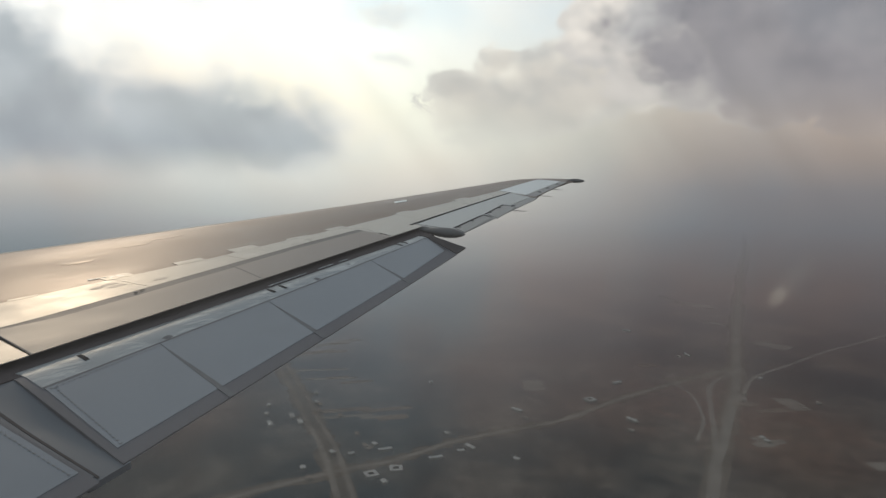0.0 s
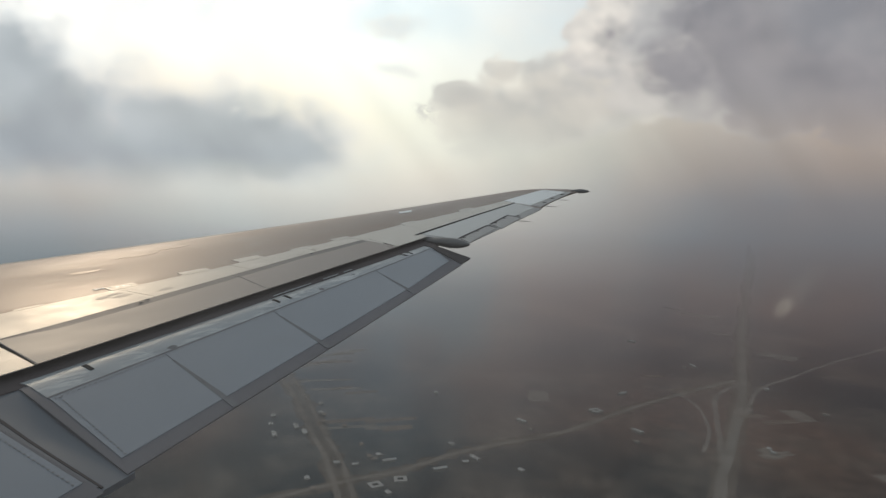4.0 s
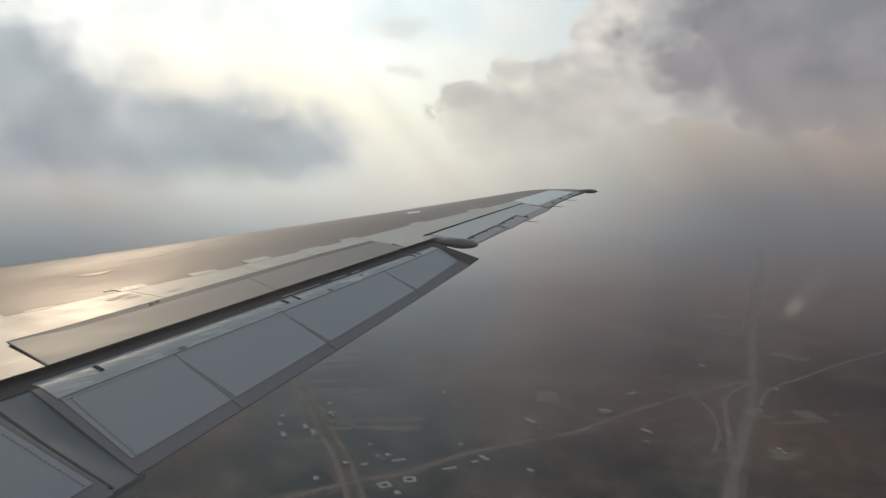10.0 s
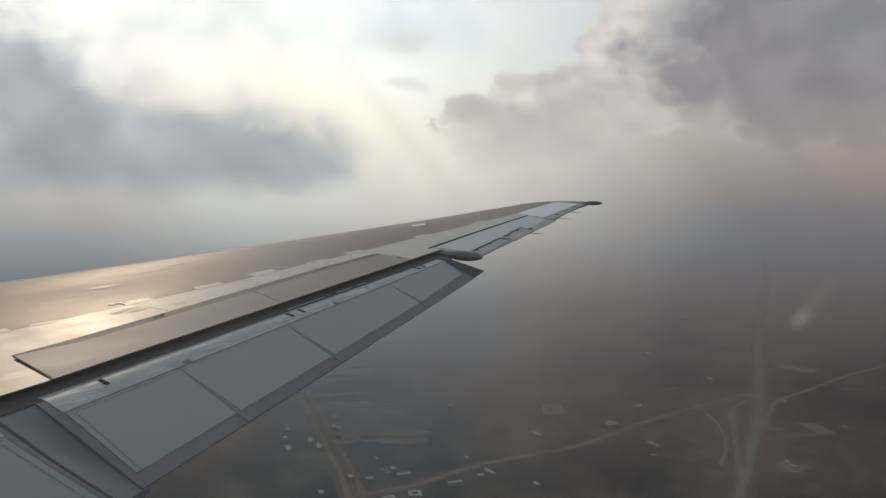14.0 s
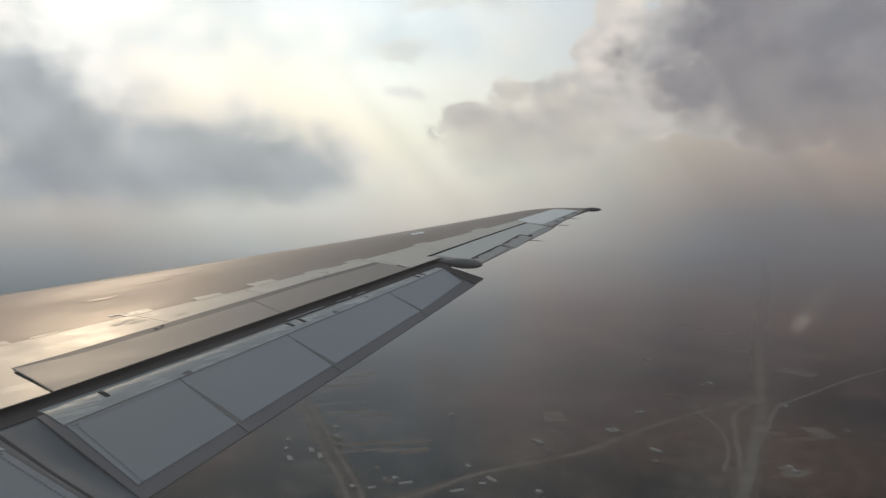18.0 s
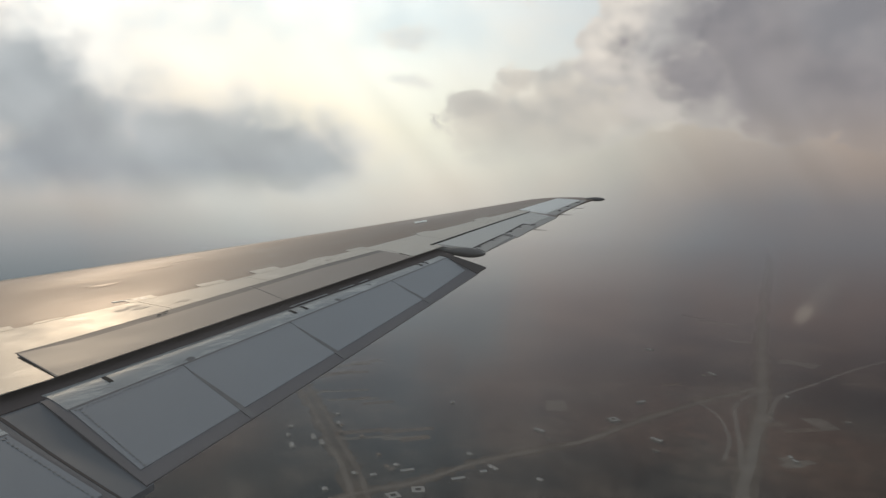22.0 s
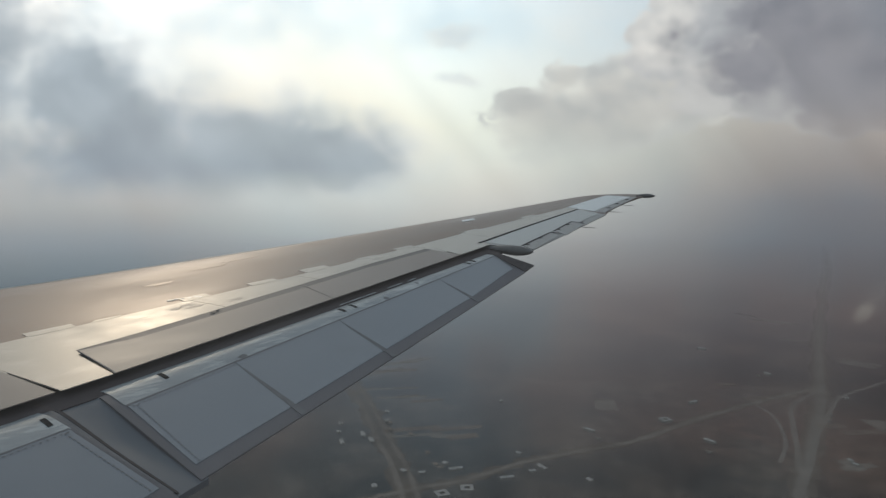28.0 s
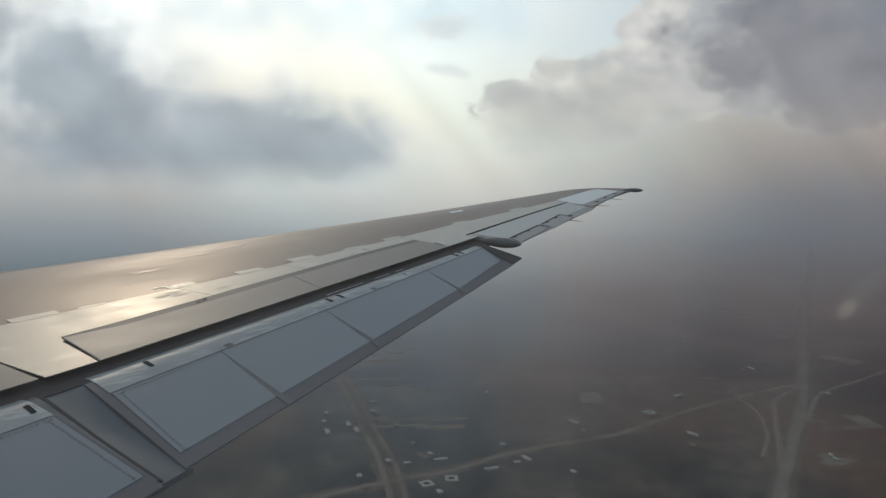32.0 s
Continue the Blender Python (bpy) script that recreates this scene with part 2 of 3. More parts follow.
M_NOSE = surface("worn_flap_nose_metal", (0.295, 0.318, 0.336), 0.43, 0.32, 0.34, 3.2, (0.5, 2.2, 1), 0.0, (0.24, 0.24, 0.24), wear=(0.49, 0.51, 0.515))
M_EDGE = surface("dull_grey_edge", (0.138, 0.134, 0.147), 0.6, 0.0, 0.14, 4.0, spec=0.25)
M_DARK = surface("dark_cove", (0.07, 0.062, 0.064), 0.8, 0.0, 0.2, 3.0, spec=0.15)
# dark brown stands in for the shade inside the gap
M_COVE = surface("shaded_cove_brown", (0.088, 0.073, 0.074), 0.8, 0.0, 0.2, 3.0, spec=0.15)
M_FAIR = surface("grey_fairing_paint", (0.120, 0.130, 0.148), 0.5, 0.1, 0.08, 2.0)
M_SLOT = surface("black_slot", (0.03, 0.028, 0.028), 0.8, 0.0, 0.1, 9.0, spec=0.1)
M_SEAM = surface("grimy_seam", (0.13, 0.125, 0.13), 0.7, 0.0, 0.3, 9.0, spec=0.2)
M_RIB = surface("grimy_rib_band", (0.148, 0.148, 0.158), 0.6, 0.0, 0.35, 9.0, spec=0.25)
M_SEAL = surface("brown_seal_strip", (0.130, 0.115, 0.108), 0.55, 0.0, 0.2, 6.0, ALONG)
M_WHITE = surface("white_panel_paint", (0.66, 0.67, 0.67), 0.4, 0.1, 0.05, 2.0)
M_PALE = surface("pale_aileron_paint", (0.42, 0.42, 0.41), 0.4, 0.05, 0.10, 2.0, ALONG, 0.02)
M_AFT = surface("dull_aileron_edge_paint", (0.30, 0.29, 0.28), 0.5, 0.0, 0.15, 4.0, ALONG)
M_POD = surface("dark_fairing_paint", (0.125, 0.12, 0.12), 0.6, 0.0, 0.10, 3.0)
M_RIVET = surface("rivet_metal", (0.13, 0.13, 0.135), 0.6, 0.2, 0.1, 20.0)
M_HULL = surface("fuselage_paint", (0.6, 0.6, 0.6), 0.35, 0.1, 0.05, 1.0)


def acrylic():
    """Clear pane whose scratched, dusty faces scatter a little daylight."""
    mat = bpy.data.materials.new("scratched_acrylic")
    mat.use_nodes = True
    g = Graph(mat.node_tree)
    mix, haze, clear = g.node("ShaderNodeMixShader"), g.node("ShaderNodeBsdfTranslucent"), g.node("ShaderNodeBsdfTransparent")
    haze.inputs[0].default_value = (0.95, 0.95, 0.95, 1)
    at = g.node("ShaderNodeNewGeometry").outputs["Position"]
    uneven = g.noise(g.vm("MULTIPLY", at, (0.0, 75.0, 9.0)), 1.0, 3.0, 0.5)
    g.put(mix.inputs[0], g.step(uneven, 0.25, 0.75, 0.014, 0.034))
    g.tree.links.new(clear.outputs[0], mix.inputs[1])
    g.tree.links.new(haze.outputs[0], mix.inputs[2])
    g.tree.links.new(mix.outputs[0], g.node("ShaderNodeOutputMaterial").inputs[0])
    return mat


def dried_drop():
    """The milky trace of a dried drop on the pane: a round head and a fading tail."""
    mat = bpy.data.materials.new("dried_drop_trace")
    mat.use_nodes = True
    g = Graph(mat.node_tree)
    at = g.vm("SUBTRACT", g.node("ShaderNodeTexCoord").outputs["Generated"], (0.5, 0.66, 0.33))
    a = g.vm("DOT_PRODUCT", at, (0.0, -0.60, 0.80), out=1)
    b = g.vm("DOT_PRODUCT", at, (0.0, 0.80, 0.60), out=1)
    b2 = g.m("POWER", b, 2.0)
    head = g.step(g.m("SQRT", g.m("ADD", g.m("POWER", a, 2.0), g.m("MULTIPLY", b2, 2.2))), 0.13, 0.03)
    tail = g.m("MULTIPLY", g.step(g.m("ABSOLUTE", b), 0.15, 0.0), g.m("MULTIPLY", g.step(a, -0.05, 0.10), g.step(a, 0.62, 0.10)))
    mix, haze, clear = g.node("ShaderNodeMixShader"), g.node("ShaderNodeBsdfTranslucent"), g.node("ShaderNodeBsdfTransparent")
    haze.inputs[0].default_value = (0.95, 0.90, 0.80, 1)
    g.put(mix.inputs[0], g.m("ADD", g.m("MULTIPLY", head, 0.21), g.m("MULTIPLY", tail, 0.07)))
    g.tree.links.new(clear.outputs[0], mix.inputs[1])
    g.tree.links.new(haze.outputs[0], mix.inputs[2])
    g.tree.links.new(mix.outputs[0], g.node("ShaderNodeOutputMaterial").inputs[0])
    return mat


M_PANE = acrylic()
M_DROP = dried_drop()


def hazed(name, build, reach=1350.0):
    """Land seen through haze: the farther from below the aircraft, the more of the haze behind shows through."""
    mat = bpy.data.materials.new(name)
    mat.use_nodes = True
    g = Graph(mat.node_tree)
    at = g.node("ShaderNodeNewGeometry").outputs["Position"]
    b = g.node("ShaderNodeBsdfPrincipled")
    g.put(b.inputs["Base Color"], build(g, at))
    b.inputs["Roughness"].default_value = 0.9
    b.inputs["Specular IOR Level"].default_value = 0.1
    # aerial haze imitated: opacity falls with distance so the world's haze colour shows
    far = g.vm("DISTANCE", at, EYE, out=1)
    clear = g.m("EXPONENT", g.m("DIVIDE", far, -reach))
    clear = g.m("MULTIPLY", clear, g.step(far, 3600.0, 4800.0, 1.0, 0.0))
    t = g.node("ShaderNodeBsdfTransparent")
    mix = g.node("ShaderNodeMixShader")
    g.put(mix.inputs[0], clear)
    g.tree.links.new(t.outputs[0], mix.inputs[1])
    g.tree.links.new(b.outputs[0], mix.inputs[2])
    g.tree.links.new(mix.outputs[0], g.node("ShaderNodeOutputMaterial").inputs[0])
    return mat


def land_colour(g, at):
    broad, mid, fine = g.noise(at, 0.0012, 4.0), g.noise(at, 0.006, 5.0, 0.6), g.noise(at, 0.04, 4.0, 0.65)
    vor = g.node("ShaderNodeTexVoronoi")
    vor.inputs["Scale"].default_value = 0.009
    g.put(vor.inputs["Vector"], g.vm("ADD", at, g.vm("SCALE", g.noise(at, 0.01, 2.0, out=1), None)))
    col = g.ramp(broad, [(0.38, (0.014, 0.030, 0.037)), (0.53, (0.046, 0.048, 0.046)), (0.68, (0.185, 0.116, 0.086))])
    col = g.mix(g.m("MULTIPLY", g.step(mid, 0.42, 0.66), 0.7), col, (0.18, 0.145, 0.115))
    tone = g.m("ADD", 0.8, g.m("MULTIPLY", g.vm("DOT_PRODUCT", vor.outputs["Color"], (0.2, 0.2, 0.0), out=1), 1.0))
    tone = g.m("MULTIPLY", tone, g.step(fine, 0.30, 0.70, 0.68, 1.35))
    return g.mix(1.0, col, g.xyz(tone, tone, tone), "MULTIPLY")


def plain(colour, vary=0.2, scale=0.08):
    def build(g, at):
        f = g.m("ADD", 1.0, g.m("MULTIPLY", g.m("SUBTRACT", g.noise(at, scale, 4.0), 0.5), 2 * vary))
        return g.mix(1.0, colour, g.xyz(f, f, f), "MULTIPLY")
    return build


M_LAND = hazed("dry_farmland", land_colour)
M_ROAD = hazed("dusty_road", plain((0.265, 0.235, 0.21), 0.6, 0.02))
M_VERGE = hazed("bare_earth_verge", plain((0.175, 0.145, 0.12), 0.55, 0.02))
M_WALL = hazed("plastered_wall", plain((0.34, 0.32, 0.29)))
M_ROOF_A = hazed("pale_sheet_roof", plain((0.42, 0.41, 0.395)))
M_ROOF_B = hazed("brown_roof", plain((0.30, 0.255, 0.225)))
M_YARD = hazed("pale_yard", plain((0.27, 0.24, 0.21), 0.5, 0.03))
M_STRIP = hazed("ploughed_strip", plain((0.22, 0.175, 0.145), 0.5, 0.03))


# ---- building helpers ----
def thing(name, at, label, category, group="", kind=""):
    ob = new(name)
    ob.location = at
    return tagged(ob, label, category, group, kind)


def world_of(ob):
    m = Matrix.Translation(ob.location)
    return m if ob.parent is None else Matrix.Identity(4)


def part(name, bm, material, parent=None, label="", smooth=False):
    """Links a bmesh, made in world coordinates, as one mesh object under a thing or a part."""
    me = bpy.data.meshes.new(name)
    bmesh.ops.recalc_face_normals(bm, faces=bm.faces)
    if smooth:
        for f in bm.faces:
            f.smooth = True
    bm.to_mesh(me)
    bm.free()
    me.materials.append(material)
    ob = new(name, me)
    if parent is not None:
        ob.parent = parent
        ob.matrix_parent_inverse = world_of(parent).inverted()
    return tagged(ob, label)


def plate(fn, quad, lift, thick, ns=12, nu=4, taper=1.0, bm=None):
    """A curved plate: quad gives (s, u) at fore-inboard, fore-outboard, aft-outboard, aft-inboard; fn maps (s, u) to a place."""
    bm = bm or bmesh.new()
    a, b, c, d = (Vector(q) for q in quad)
    top, low = [], []
    for j in range(nu + 1):
        v = j / nu
        for i in range(ns + 1):
            w = i / ns
            q = (a * (1 - w) + b * w) * (1 - v) + (d * (1 - w) + c * w) * v
            p = fn(q.x, q.y) + Vector((0, 0, lift))
            top.append(bm.verts.new(p))
            low.append(bm.verts.new(p - Vector((0, 0, thick * (1 + (taper - 1) * v)))))
    n = ns + 1
    for j in range(nu):
        for i in range(ns):
            k = j * n + i
            bm.faces.new((top[k], top[k + 1], top[k + n + 1], top[k + n]))
            bm.faces.new((low[k], low[k + n], low[k + n + 1], low[k + 1]))
    rim = [i for i in range(n)] + [j * n + ns for j in range(1, nu + 1)] + [nu * n + i for i in range(ns - 1, -1, -1)] + [j * n for j in range(nu - 1, 0, -1)]
    ra, rb = ([bm.verts.new(side[k].co) for k in rim] for side in (top, low))
    for p in range(len(rim)):
        q = (p + 1) % len(rim)
        bm.faces.new((ra[p], rb[p], rb[q], ra[q]))
    return bm


def pod(at, along, up, size, rings=14, seg=16, power=0.75):
    """A streamlined body: length, width and height, blunt in front and drawn out behind."""
    bm = bmesh.new()
    along, up = along.normalized(), up.normalized()
    side = along.cross(up).normalized()
    L, W, H = size
    loops = []
    for i in range(1, rings):
        t = i / rings
        r = (math.sin(math.pi * t ** power)) ** 0.7
        loops.append([bm.verts.new(at + along * (L * (t - 0.5)) + side * (W / 2 * r * math.cos(a)) + up * (H / 2 * r * math.sin(a)))
                      for a in (2 * math.pi * k / seg for k in range(seg))])
    for p, q in zip(loops, loops[1:]):
        for k in range(seg):
            bm.faces.new((p[k], p[(k + 1) % seg], q[(k + 1) % seg], q[k]))
    for lp, sgn in ((loops[0], -0.5), (loops[-1], 0.5)):
        tip = bm.verts.new(at + along * (L * sgn))
        for k in range(seg):
            bm.faces.new((lp[k], lp[(k + 1) % seg], tip))
    return bm


def rod(p, q, r, seg=6):
    bm = bmesh.new()
    ax = (q - p).normalized()
    e = ax.orthogonal().normalized()
    f = ax.cross(e)
    ra, rb = ([bm.verts.new(c + e * (rr * math.cos(a)) + f * (rr * math.sin(a))) for a in (2 * math.pi * k / seg for k in range(seg))]
              for c, rr in ((p, r), (q, r * 0.5)))
    for k in range(seg):
        bm.faces.new((ra[k], ra[(k + 1) % seg], rb[(k + 1) % seg], rb[k]))
    bm.faces.new(ra)
    bm.faces.new(rb)
    return bm


# ---- the wing: s metres out from the centre line, u the share of the chord from the leading edge ----
Z0, DIHEDRAL, SET, FLEX = 400.0 - 1.69, math.tan(radians(2.98)), math.tan(radians(1.86)), 0.37


def chord(s):
    return 5.9 - 0.3031 * s


def half(u):
    return 0.55 * (0.2969 * math.sqrt(max(u, 0)) - 0.126 * u - 0.3516 * u ** 2 + 0.2843 * u ** 3 - 0.1015 * u ** 4)


def mean(s, u):
    c = chord(s)
    return Vector((s, -0.5315 * s - u * c, Z0 + DIHEDRAL * (s - 1.5) + FLEX * ((s - 1.5) / 15) ** 2 - SET * (u - 0.5) * c))


def W(s, u):
    return mean(s, u) + Vector((0, 0, chord(s) * half(u)))


DROOP = radians(20)


def FL(s, l):
    """The flap's upper face: l metres back from its nose."""
    p = W(s, 0.875 - 0.0025 * (s - 4.7)) - Vector((0, 0, 0.05))
    nose = max(0.0, 1 - (l + 0.13) / 0.17)
    return p + Vector((0, -l * math.cos(DROOP), -l * math.sin(DROOP) - 0.045 * nose ** 2))


def flap_in(s):
    return 0.888 - 0.097 * (s - 5.53)


def flap_out(s):
    return 1.032 - 0.1015 * (s - 5.35)


def shell(stations, lead, tail, name, material, parent, label=""):
    bm = bmesh.new()
    rings = []
    for s in stations:
        a, b = lead(s), tail(s)
        us = [a + (b - a) * (k / 22) ** 1.8 for k in range(23)]
        c = chord(s)
        def lift(u):
            r = min(1.0, (u - a) / 0.06) if a > 0 else 1.0
            return math.sqrt(max(r * (2 - r), 0)) if a > 0 else 1.0
        ring = [mean(s, u) + Vector((0, 0, c * half(u) * lift(u))) for u in reversed(us)]
        ring += [mean(s, u) - Vector((0, 0, c * half(u) * 0.7 * lift(u) + 0.002)) for u in us[1:]]
        rings.append([bm.verts.new(p) for p in ring])
    for p, q in zip(rings, rings[1:]):
        for k in range(len(p) - 1):
            bm.faces.new((p[k], p[k + 1], q[k + 1], q[k]))
        bm.faces.new([bm.verts.new(v.co) for v in (p[-1], p[0], q[0], q[-1])])
    for r in (rings[0], rings[-1]):
        bm.faces.new([bm.verts.new(v.co) for v in r])
    return part(name, bm, material, parent, label, smooth=True)


def blot(s, u, rs, ru, lift, rnd, n=20):
    """A thin ragged patch lying on the wing's upper face."""
    bm = bmesh.new()
    shape = [(s + rs * k * math.cos(a), u + ru * k * math.sin(a)) for k, a in ((rnd.uniform(0.55, 1.15), 2 * math.pi * i / n) for i in range(n))]
    top, low = ([bm.verts.new(W(*q) + Vector((0, 0, z))) for q in shape] for z in (lift, lift - 0.0012))
    mid = bm.verts.new(W(s, u) + Vector((0, 0, lift)))
    for i in range(n):
        j = (i + 1) % n
        bm.faces.new((top[i], top[j], mid))
        bm.faces.new((low[i], low[j], top[j], top[i]))
    return bm


def along(s, *stops):
    """A value that runs straight between (s, value) stops."""
    for (a, va), (b, vb) in zip(stops, stops[1:]):
        if s <= b:
            return va + (vb - va) * (s - a) / (b - a)
    return stops[-1][1]


def paint_line(s):
    """Where the coated skin ends and the bare strip begins."""
    return along(s, (1.0, 0.590), (5.7, 0.587), (8.4, 0.584), (9.5, 0.568), (10.2, 0.568), (11.4, 0.546), (12.8, 0.538), (14.3, 0.528))


def seal_line(s):
    return along(s, (5.6, 0.708), (6.3, 0.703), (7.1, 0.688), (8.3, 0.663), (9.3, 0.640), (10.5, 0.628))


def hinge_line(s):
    return along(s, (5.6, 0.713), (5.9, 0.713), (6.3, 0.724), (7.0, 0.716), (8.15, 0.694), (9.1, 0.671), (10.5, 0.660))


def tip_tail(s):
    """The trailing edge outboard of the aileron."""
    return along(s, (14.0, 0.955), (14.2, 0.925), (14.6, 0.880), (15.1, 0.855), (15.6, 0.845), (16.1, 0.885), (16.4, 0.97))


def build_wing():
    wing = thing("airliner_wing", (1.6, -4.0, Z0), "swept grey metal airliner wing with lowered flaps", "aircraft wing")
    steps = [0.2 + 13.9 * i / 44 for i in range(45)]
    shell(steps, lambda s: 0.0, lambda s: 0.70, "wing_box", M_SKIN, wing, "dark grey coated wing skin")
    tips = [14.1 + 2.25 * (1 - (1 - i / 20) ** 1.6) for i in range(21)]
    shell(tips, lambda s: max(0.0, (s - 15.3) / 1.1) ** 2 * 0.8, tip_tail, "wing_tip_skin", M_SKIN, wing)
    # sunlit rim of the leading edge, put in as pale metal strips, in lengths
    for i in range(9):
        a, b = 1.2 + 1.6 * i, 2.795 + 1.6 * i
        part("leading_edge_rim", plate(W, [(a, 0.0015), (b, 0.0015), (b, 0.098), (a, 0.098)], 0.003, 0.006, 12, 14), M_LEAD, wing, "pale metal strip standing for the sunlit leading edge rim", True)
    # bare strip behind the coated skin, in lengths
    cuts = [1.3, 3.4, 5.4, 7.25, 8.45, 9.5, 10.3, 11.4, 12.8, 14.2]
    for a, b in zip(cuts, cuts[1:]):
        part("aft_skin_panel", plate(W, [(a, paint_line(a)), (b - 0.006, paint_line(b)), (b - 0.006, 0.725), (a, 0.725)], 0.0025, 0.012, 14, 5), M_METAL, wing, "bare weathered aluminium skin panel", True)
    for a, b, r in [(3.9, 4.3, 0.566), (5.94, 6.28, 0.563), (6.42, 6.64, 0.577), (7.22, 7.48, 0.557), (7.94, 8.24, 0.558), (8.63, 8.96, 0.541), (9.38, 9.70, 0.555), (10.07, 10.36, 0.537), (11.48, 11.78, 0.517), (12.92, 13.28, 0.497)]:
        part("doubler_plate", plate(W, [(a, r), (b, r + 0.004), (b - 0.03, paint_line(b) + 0.002), (a - 0.03, paint_line(a) + 0.002)], 0.004, 0.008, 3, 2), M_METAL, wing, "pale overlapping doubler plate")
    rnd = random.Random(5)
    for k in range(9):
        s, u, w = 7.15 + 0.028 * k + rnd.uniform(-0.01, 0.01), 0.556 + 0.0025 * k + rnd.uniform(-0.003, 0.003), rnd.uniform(0.012, 0.03)
        ring = [(s + w * rnd.uniform(0.6, 1.2) * math.cos(a), u + 0.006 * rnd.uniform(0.5, 1.2) * math.sin(a)) for a in (0.6, 2.2, 3.8, 5.4)]
        part("paint_flake", plate(W, ring, 0.0045, 0.004, 2, 2), M_SEAM if k == 4 else M_WHITE, wing, "curled flake of peeling paint")
    for s0, u0, count in ((7.14, 0.635, 4), (9.34, 0.620, 3)):
        for k in range(count):
            s, u = s0 + rnd.gauss(0, 0.12), u0 + rnd.gauss(0, 0.020)
            part("worn_patch", blot(s, u, rnd.uniform(0.05, 0.11), rnd.uniform(0.006, 0.012), 0.0034 + 0.0002 * k, rnd, 26), M_WORN, wing, "small ragged worn patch in the bare skin")
    for s, u, rs, ru in ((7.55, 0.40, 0.16, 0.012), (8.35, 0.31, 0.22, 0.012), (8.8, 0.27, 0.25, 0.012)):
        part("rubbed_patch", blot(s, u, rs, ru, 0.0015, rnd), M_RUB, wing, "faint pale rubbed patch in the coating")
    part("skin_patch", plate(W, [(12.31, 0.262), (12.55, 0.270), (12.42, 0.318), (12.20, 0.305)], 0.006, 0.008, 2, 2), M_WHITE, wing, "small white patch on the dark skin")
    # shrouds and spoilers ahead of the flap
    part("shroud_panel", plate(W, [(5.37, 0.690), (5.858, 0.690), (5.668, 0.838), (5.31, 0.838)], 0.0036, 0.02, 4, 4, 0.3), M_METAL, wing, "bare shroud panel", True)
    part("shroud_panel", plate(W, [(10.41, 0.630), (11.2, 0.640), (11.0, 0.785), (10.28, 0.792)], 0.0044, 0.03, 6, 4, 0.3), M_METAL, wing, "", True)
    for a, b in ((1.3, 3.4), (3.41, 5.35)):
        part("spoiler", plate(W, [(a, 0.705), (b, 0.705), (b - 0.08, 0.838), (a - 0.08, 0.838)], 0.006, 0.025, 8, 4, 0.25), M_SPOILER, wing, "grey painted spoiler panel", True)
    aft = lambda s: 0.838 - 0.0095 * (s - 5.66)
    for a, b in ((5.864, 8.138), (8.152, 10.29)):
        sp = part("spoiler", plate(lambda s, v: W(s, hinge_line(s) + v * (aft(s) - hinge_line(s))), [(a, 0), (b, 0), (b - (0.03 if b > 10 else 0.155), 1), (a - 0.185, 1)], 0.0052, 0.026, 24, 5, 0.25), M_SPOILER, wing, "grey painted spoiler panel", True)
        n = 12
        bm = bmesh.new()
        for i in range(n):
            q, r = a + (b - a) * i / n, a + (b - a) * (i + 1) / n
            plate(W, [(q, seal_line(q)), (r, seal_line(r)), (r, hinge_line(r) + 0.001), (q, hinge_line(q) + 0.001)], 0.0046, 0.01, 2, 1, 1.0, bm)
        part("spoiler_seal", bm, M_SEAL, sp, "brown seal strip along the hinge")
    for s in (5.86, 8.145):
        part("spoiler_gap", plate(W, [(s - 0.003, hinge_line(s)), (s + 0.004, hinge_line(s)), (s - 0.166, aft(s)), (s - 0.173, aft(s))], 0.0068, 0.01, 1, 3), M_SEAM, wing)
    for s, u in ((7.04, 0.703), (7.12, 0.697), (9.33, 0.652)):
        part("hinge_bracket", pod(W(s, u) + Vector((0, 0, 0.012)), Vector((1, -0.4, 0)), Vector((0, 0, 1)), (0.06, 0.018, 0.008), 6, 8), M_SEAM, wing, "dark hinge bracket")
    # cove between spoilers and flap; its shade is put into the dark colour
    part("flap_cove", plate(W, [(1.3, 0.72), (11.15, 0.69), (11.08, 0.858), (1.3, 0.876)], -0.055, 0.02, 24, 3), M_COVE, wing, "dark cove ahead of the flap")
    # added sheet that closes the see-through slit below the cove
    part("cove_backing", plate(W, [(1.3, 0.80), (11.0, 0.78), (10.9, 0.885), (1.3, 0.925)], -0.13, 0.02, 24, 3), M_COVE, wing)
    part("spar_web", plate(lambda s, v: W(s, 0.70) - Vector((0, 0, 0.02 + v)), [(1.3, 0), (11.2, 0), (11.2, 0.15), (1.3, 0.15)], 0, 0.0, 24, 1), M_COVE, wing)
    # highlights in the gap, put in as thin pale strips
    for a, b in ((7.95, 8.5), (8.7, 8.95), (9.05, 9.2)):
        part("cove_glint", plate(W, [(a, 0.842 - 0.006 * (a - 7)), (b, 0.842 - 0.006 * (b - 7)), (b, 0.845 - 0.006 * (b - 7)), (a, 0.845 - 0.006 * (a - 7))], -0.04, 0.004, 3, 1), M_NOSE, wing, "thin pale strip standing for a glint in the cove")
    build_flaps(wing)
    build_aileron(wing)
    return wing


